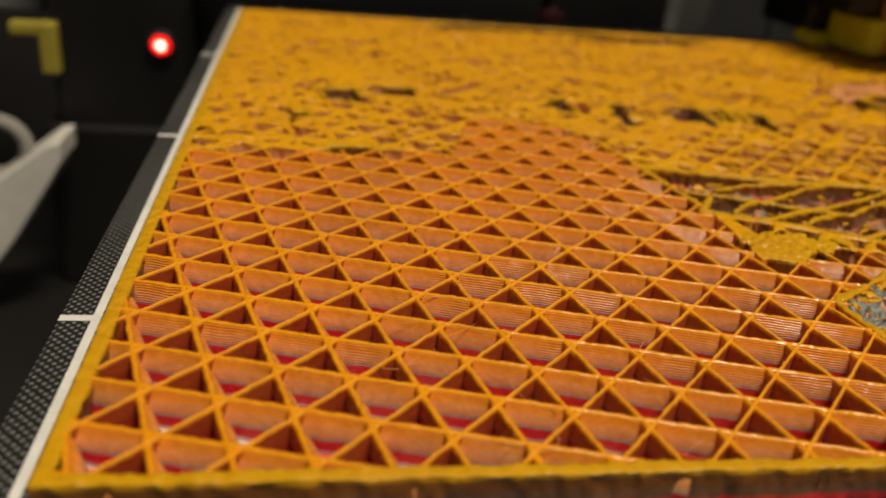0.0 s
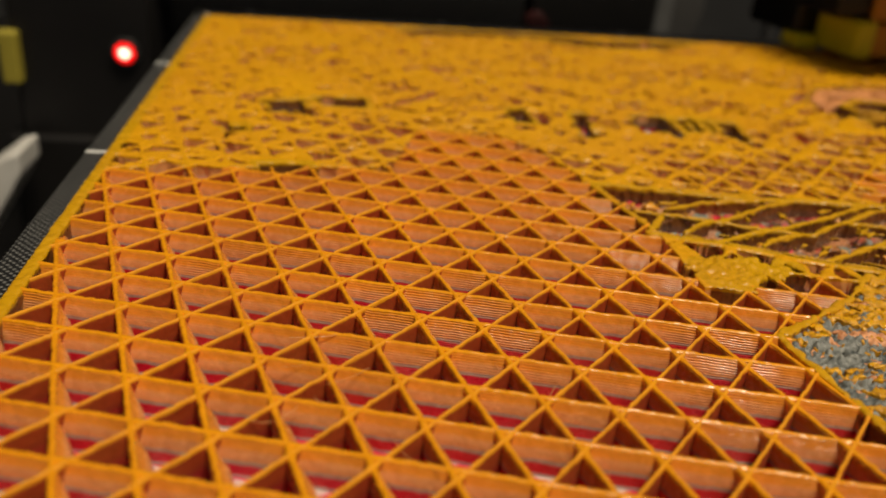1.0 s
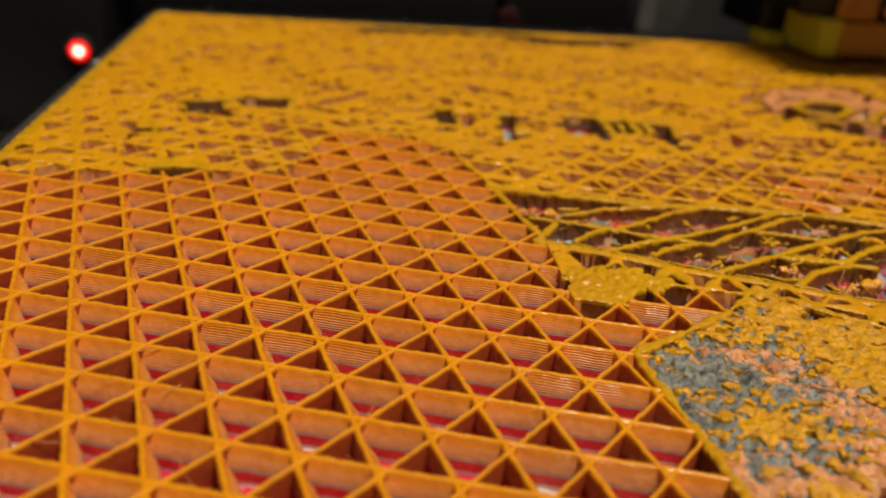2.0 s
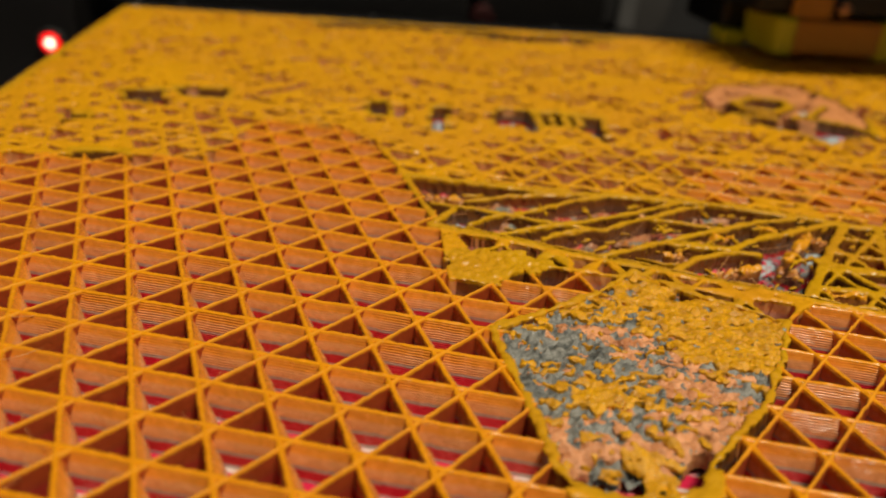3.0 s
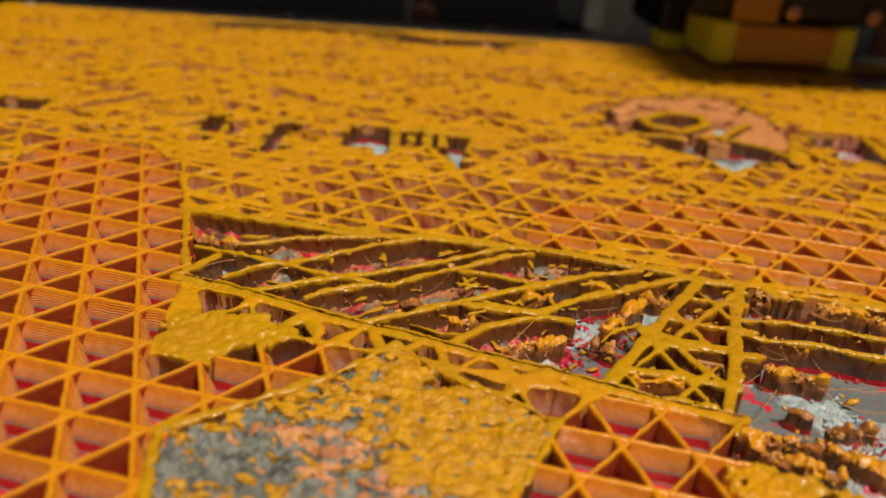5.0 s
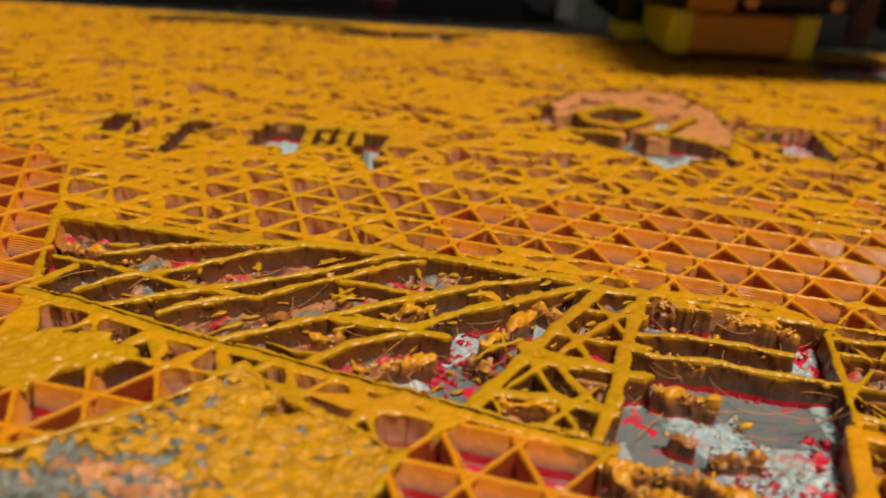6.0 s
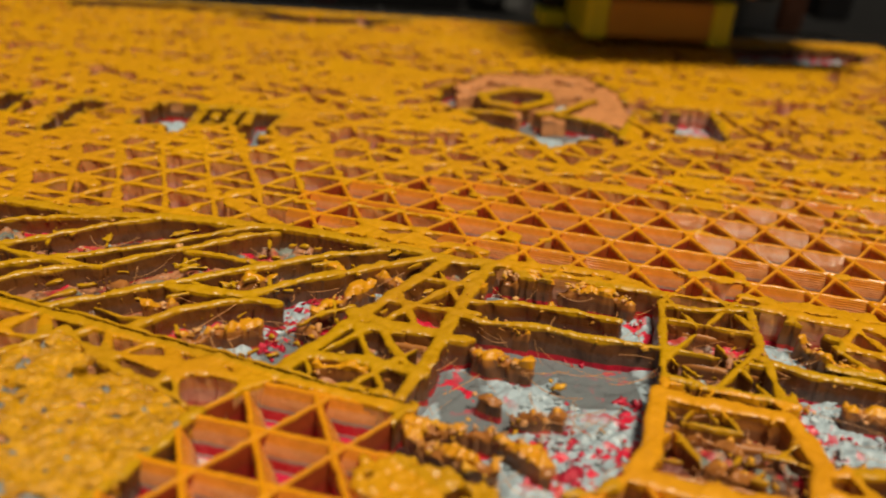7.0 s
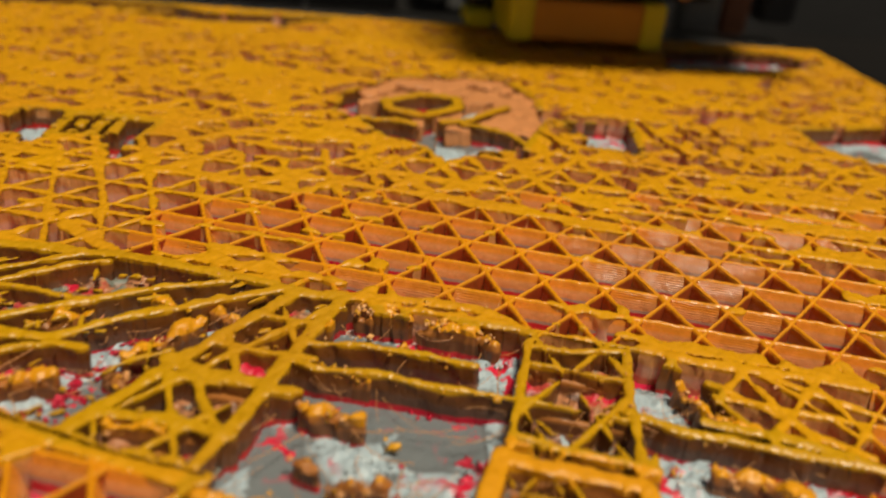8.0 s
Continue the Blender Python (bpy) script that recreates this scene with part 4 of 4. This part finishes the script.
part("heater_plate", box_mesh("heater_plate", (-6, -13, -11.5), (272, 230, -8.25), black, 0.5), bed)

for x in (9.8, 70.8, 132.0, 193.0):
    part("tick_mark", box_mesh("tick_mark", (x - 0.6, 226.5, -4.22), (x + 0.6, 230.5, -4.20), white_paint), bed)

# ---- round about ----
tagged(new("table", box_mesh("table", (-900, -500, -130), (1200, 1300, -95), plain("dark_table", (0.006, 0.005, 0.005), 0.55, 0, 30), 2)), "dark table top below the printer", "table", kind="structure")
tagged(new("wall_back", box_mesh("wall_back", (-900, 700, -95), (1200, 740, 1900), dark_grey)), "dark grey wall behind the printer", "wall", kind="structure")


def joined(name, boxes, material, bevel=0.8):
    """Boxes made into one mesh, each given by its two corners."""
    bm = bmesh.new()
    for lo, hi in boxes:
        made = bmesh.ops.create_cube(bm, size=1)["verts"]
        for v in made:
            v.co = [(l + h) / 2 * MM + c * (h - l) * MM for c, l, h in zip(v.co, lo, hi)]
    bmesh.ops.bevel(bm, geom=bm.edges[:], offset=bevel * MM, segments=2, affect="EDGES", profile=0.5)
    me = bpy.data.meshes.new(name)
    bm.to_mesh(me)
    bm.free()
    me.materials.append(material)
    return me


def round_mesh(name, centre, axis, radius, length, material, sides=40, bevel=0.8, hole=0.0):
    bm = bmesh.new()
    bmesh.ops.create_cone(bm, cap_ends=True, segments=sides, radius1=radius * MM, radius2=radius * MM, depth=length * MM)
    if bevel:
        rims = [e for e in bm.edges if abs(e.verts[0].co.z - e.verts[1].co.z) < 1e-7]
        bmesh.ops.bevel(bm, geom=rims, offset=bevel * MM, segments=3, affect="EDGES", profile=0.5)
    turn = {"x": pose(0, 0, 0, 0, 90, 0), "y": pose(0, 0, 0, 90, 0, 0), "z": pose(0, 0, 0)}[axis]
    bmesh.ops.transform(bm, matrix=Matrix.Translation(Vector(centre) * MM) @ turn, verts=bm.verts)
    me = bpy.data.meshes.new(name)
    bm.to_mesh(me)
    bm.free()
    for p in me.polygons:
        p.use_smooth = True
    me.materials.append(material)
    return me


def glow(name, colour, strength):
    m, nt, b = nodes_of(name)
    b.inputs["Base Color"].default_value = (*colour, 1)
    b.inputs["Emission Color"].default_value = (*colour, 1)
    b.inputs["Emission Strength"].default_value = strength
    return m


pale = plain("off_white_plastic", (0.27, 0.26, 0.24), 0.5, 0, 150)
steel = plain("brushed_steel", (0.45, 0.45, 0.46), 0.35, 0.9, 300)
mid_grey = plain("grey_casing", (0.05, 0.048, 0.047), 0.55, 0, 150)
tape = plain("yellow_tape", (0.66, 0.64, 0.01), 0.3, 0, 120)
amber = plain("amber_cover", (0.50, 0.23, 0.008), 0.35, 0, 120)
rubber = plain("black_rubber", (0.01, 0.01, 0.011), 0.6, 0, 200)

post = tagged(new("printer_post"), "black upright of the printer frame with a small red lamp", "printer frame")
part("upright", joined("upright", [((-56, 208, -95), (-17, 247, 420)), ((-60, 206.5, -95), (-13, 250, -40))], black, 1.5), post)
lamp_housing = part("lamp_housing", round_mesh("lamp_housing", (-24.2, 207.2, -13.8), "y", 4.2, 2.0, rubber, 28, 0.4), post)
# weakly glowing disc added to stand for the red halo round the lens
part("lamp_halo", round_mesh("lamp_halo", (-24.2, 206.2, -13.8), "y", 3.0, 0.8, glow("red_halo_glow", (1.0, 0.004, 0.004), 0.9), 28, 0.2), lamp_housing, "glowing disc for the lamp's red halo")
part("lamp_lens", round_mesh("lamp_lens", (-24.2, 205.6, -13.8), "y", 1.5, 0.8, glow("red_lamp_glow", (1.0, 0.30, 0.22), 6.0), 24, 0.3), lamp_housing, "bright red lamp lens")

bracket = tagged(new("white_bracket"), "off-white plastic clamp with a round eye", "clamp")
bm = bmesh.new()
outline = [(-71.0, -52.0), (-52.5, -38.0), (-49.0, -37.0), (-49.2, -43.5), (-52.0, -48.5), (-65.0, -69.0), (-75.0, -82.0)]
for y in (182, 200):
    bm.faces.new([bm.verts.new((x * MM, y * MM, z * MM)) for x, z in outline])
bm.verts.ensure_lookup_table()
for k in range(len(outline)):
    bm.faces.new([bm.verts[i] for i in (k, (k + 1) % len(outline), (k + 1) % len(outline) + len(outline), k + len(outline))])
bmesh.ops.recalc_face_normals(bm, faces=bm.faces)
bmesh.ops.bevel(bm, geom=bm.edges[:], offset=0.8 * MM, segments=2, affect="EDGES", profile=0.5)
arm_mesh = bpy.data.meshes.new("arm")
bm.to_mesh(arm_mesh)
bm.free()
arm_mesh.materials.append(plain("white_plastic", (0.72, 0.70, 0.66), 0.5, 0, 150))
part("arm", arm_mesh, bracket, "white slanting arm")
bm = bmesh.new()
for k in range(28):
    a = k / 28 * math.tau
    for q in range(8):
        t = q / 8 * math.tau
        bm.verts.new(((-68 + (8 + 2.2 * math.cos(t)) * math.cos(a)) * MM, (190 + 2.2 * math.sin(t)) * MM, (-42 + (8 + 2.2 * math.cos(t)) * math.sin(a)) * MM))
bm.verts.ensure_lookup_table()
for k in range(28):
    for q in range(8):
        bm.faces.new([bm.verts[k % 28 * 8 + q], bm.verts[k % 28 * 8 + (q + 1) % 8], bm.verts[(k + 1) % 28 * 8 + (q + 1) % 8], bm.verts[(k + 1) % 28 * 8 + q]])
bmesh.ops.recalc_face_normals(bm, faces=bm.faces)
eye_mesh = bpy.data.meshes.new("eye")
bm.to_mesh(eye_mesh)
bm.free()
eye_mesh.materials.append(pale)
part("eye", eye_mesh, bracket)

angle_piece = tagged(new("yellow_angle", joined("yellow_angle", [((-66, 204.3, -13), (-57.7, 209.7, -9.2)), ((-58, 204, -24), (-53, 210, -9))], plain("dull_yellow", (0.33, 0.27, 0.03), 0.5, 0, 150), 0.8)), "dull yellow plastic angle on the printer frame", "bracket")
tagged(new("pale_box", joined("pale_box", [((-110, 240, -14), (-66, 280, 10))], pale, 2)), "pale plastic box behind the printer", "box")

case = tagged(new("control_case"), "dark grey control box behind the bed", "control box")
part("case_body", joined("case_body", [((-40, 262, -95), (106, 330, 40))], mid_grey, 2), case)
part("case_seam", box_mesh("case_seam", (-40.4, 261.4, -30), (106.4, 262.0, -28.5), black), case)
drive = tagged(new("drive_unit"), "black drive unit with a dull red knob", "drive unit")
part("unit_body", joined("unit_body", [((110, 270, -95), (160, 330, 30))], black, 2), drive)
part("knob", round_mesh("knob", (112, 267, -9.5), "y", 4.5, 6, plain("dull_red", (0.10, 0.02, 0.02), 0.5, 0, 150), 24), drive, "dull red knob")
spool = tagged(new("filament_spool"), "dark grey filament spool with a pale bracket", "spool")
part("flange", round_mesh("flange", (178, 335, -8), "y", 30, 4, mid_grey, 56), spool)
part("hub", round_mesh("hub", (178, 331, -8), "y", 12, 5, dark_grey, 40), spool)
part("pale_strut", joined("pale_strut", [((182, 326, -22), (190, 330, 30))], plain("grey_strut", (0.10, 0.10, 0.10), 0.5, 0, 150), 1), spool)
tagged(new("cable", round_mesh("cable", (240, 330, 10), "z", 2.2, 70, mid_grey, 16)), "grey upright cable behind the bed", "cable")
tagged(new("plug", joined("plug", [((245, 236, -8), (258, 246, 24))], pale, 2)), "white plug beside the print head", "plug")
tagged(new("plug", joined("plug", [((259, 238, -6), (268, 246, 24))], plain("copper_brown", (0.35, 0.13, 0.06), 0.45, 0.3, 150), 2)), "brown plug beside the print head", "plug")
tagged(new("plug", joined("plug", [((272, 240, -2), (284, 250, 24))], mid_grey, 2)), "grey plug beside the print head", "plug")

gantry = tagged(new("gantry_beam", joined("gantry_beam", [((-56, 206, 34), (340, 236, 74))], black, 1.5)), "black cross beam of the printer above the bed", "beam")
head = tagged(new("extruder"), "black 3D printer extruder with an amber cover and yellow-green tape", "extruder")
part("cover", joined("cover", [((191, 184, 2.2), (219, 204, 12.0))], amber, 1.2), head, "amber silicone cover")
part("tape", joined("tape", [((186, 183.6, 1.8), (192, 204, 12.4))], tape, 1.2), head, "yellow-green tape")
part("tape", joined("tape", [((218, 183.6, 1.2), (224, 204, 12.4))], tape, 1.2), head, "yellow-green tape")
part("tape", joined("tape", [((179, 200, 0.8), (186, 210, 5.0))], tape, 1.0), head, "yellow-green tape")
part("nozzle", round_mesh("nozzle", (207, 194, 1.2), "z", 2.0, 1.6, steel, 20, 0.3), head)
# the last box is an unseen overhang, added to shade the map below
part("carriage", joined("carriage", [((180, 187, 12.4), (236, 236, 70)), ((180, 205, 4), (190, 232, 30)), ((178, 158, 30), (256, 240, 70))], black, 1.5), head)
part("strut", joined("strut", [((190, 185.0, 12.2), (202, 186.8, 40))], amber, 0.6), head)
for x in (206, 228):
    part("screw", round_mesh("screw", (x, 186.2, 15), "y", 2.0, 1.6, plain("copper_screw", (0.5, 0.28, 0.16), 0.4, 0.7, 200), 20, 0.3), head)
head.matrix_world = pose(0.0095, -0.0205, 0, 0, 0, 4)
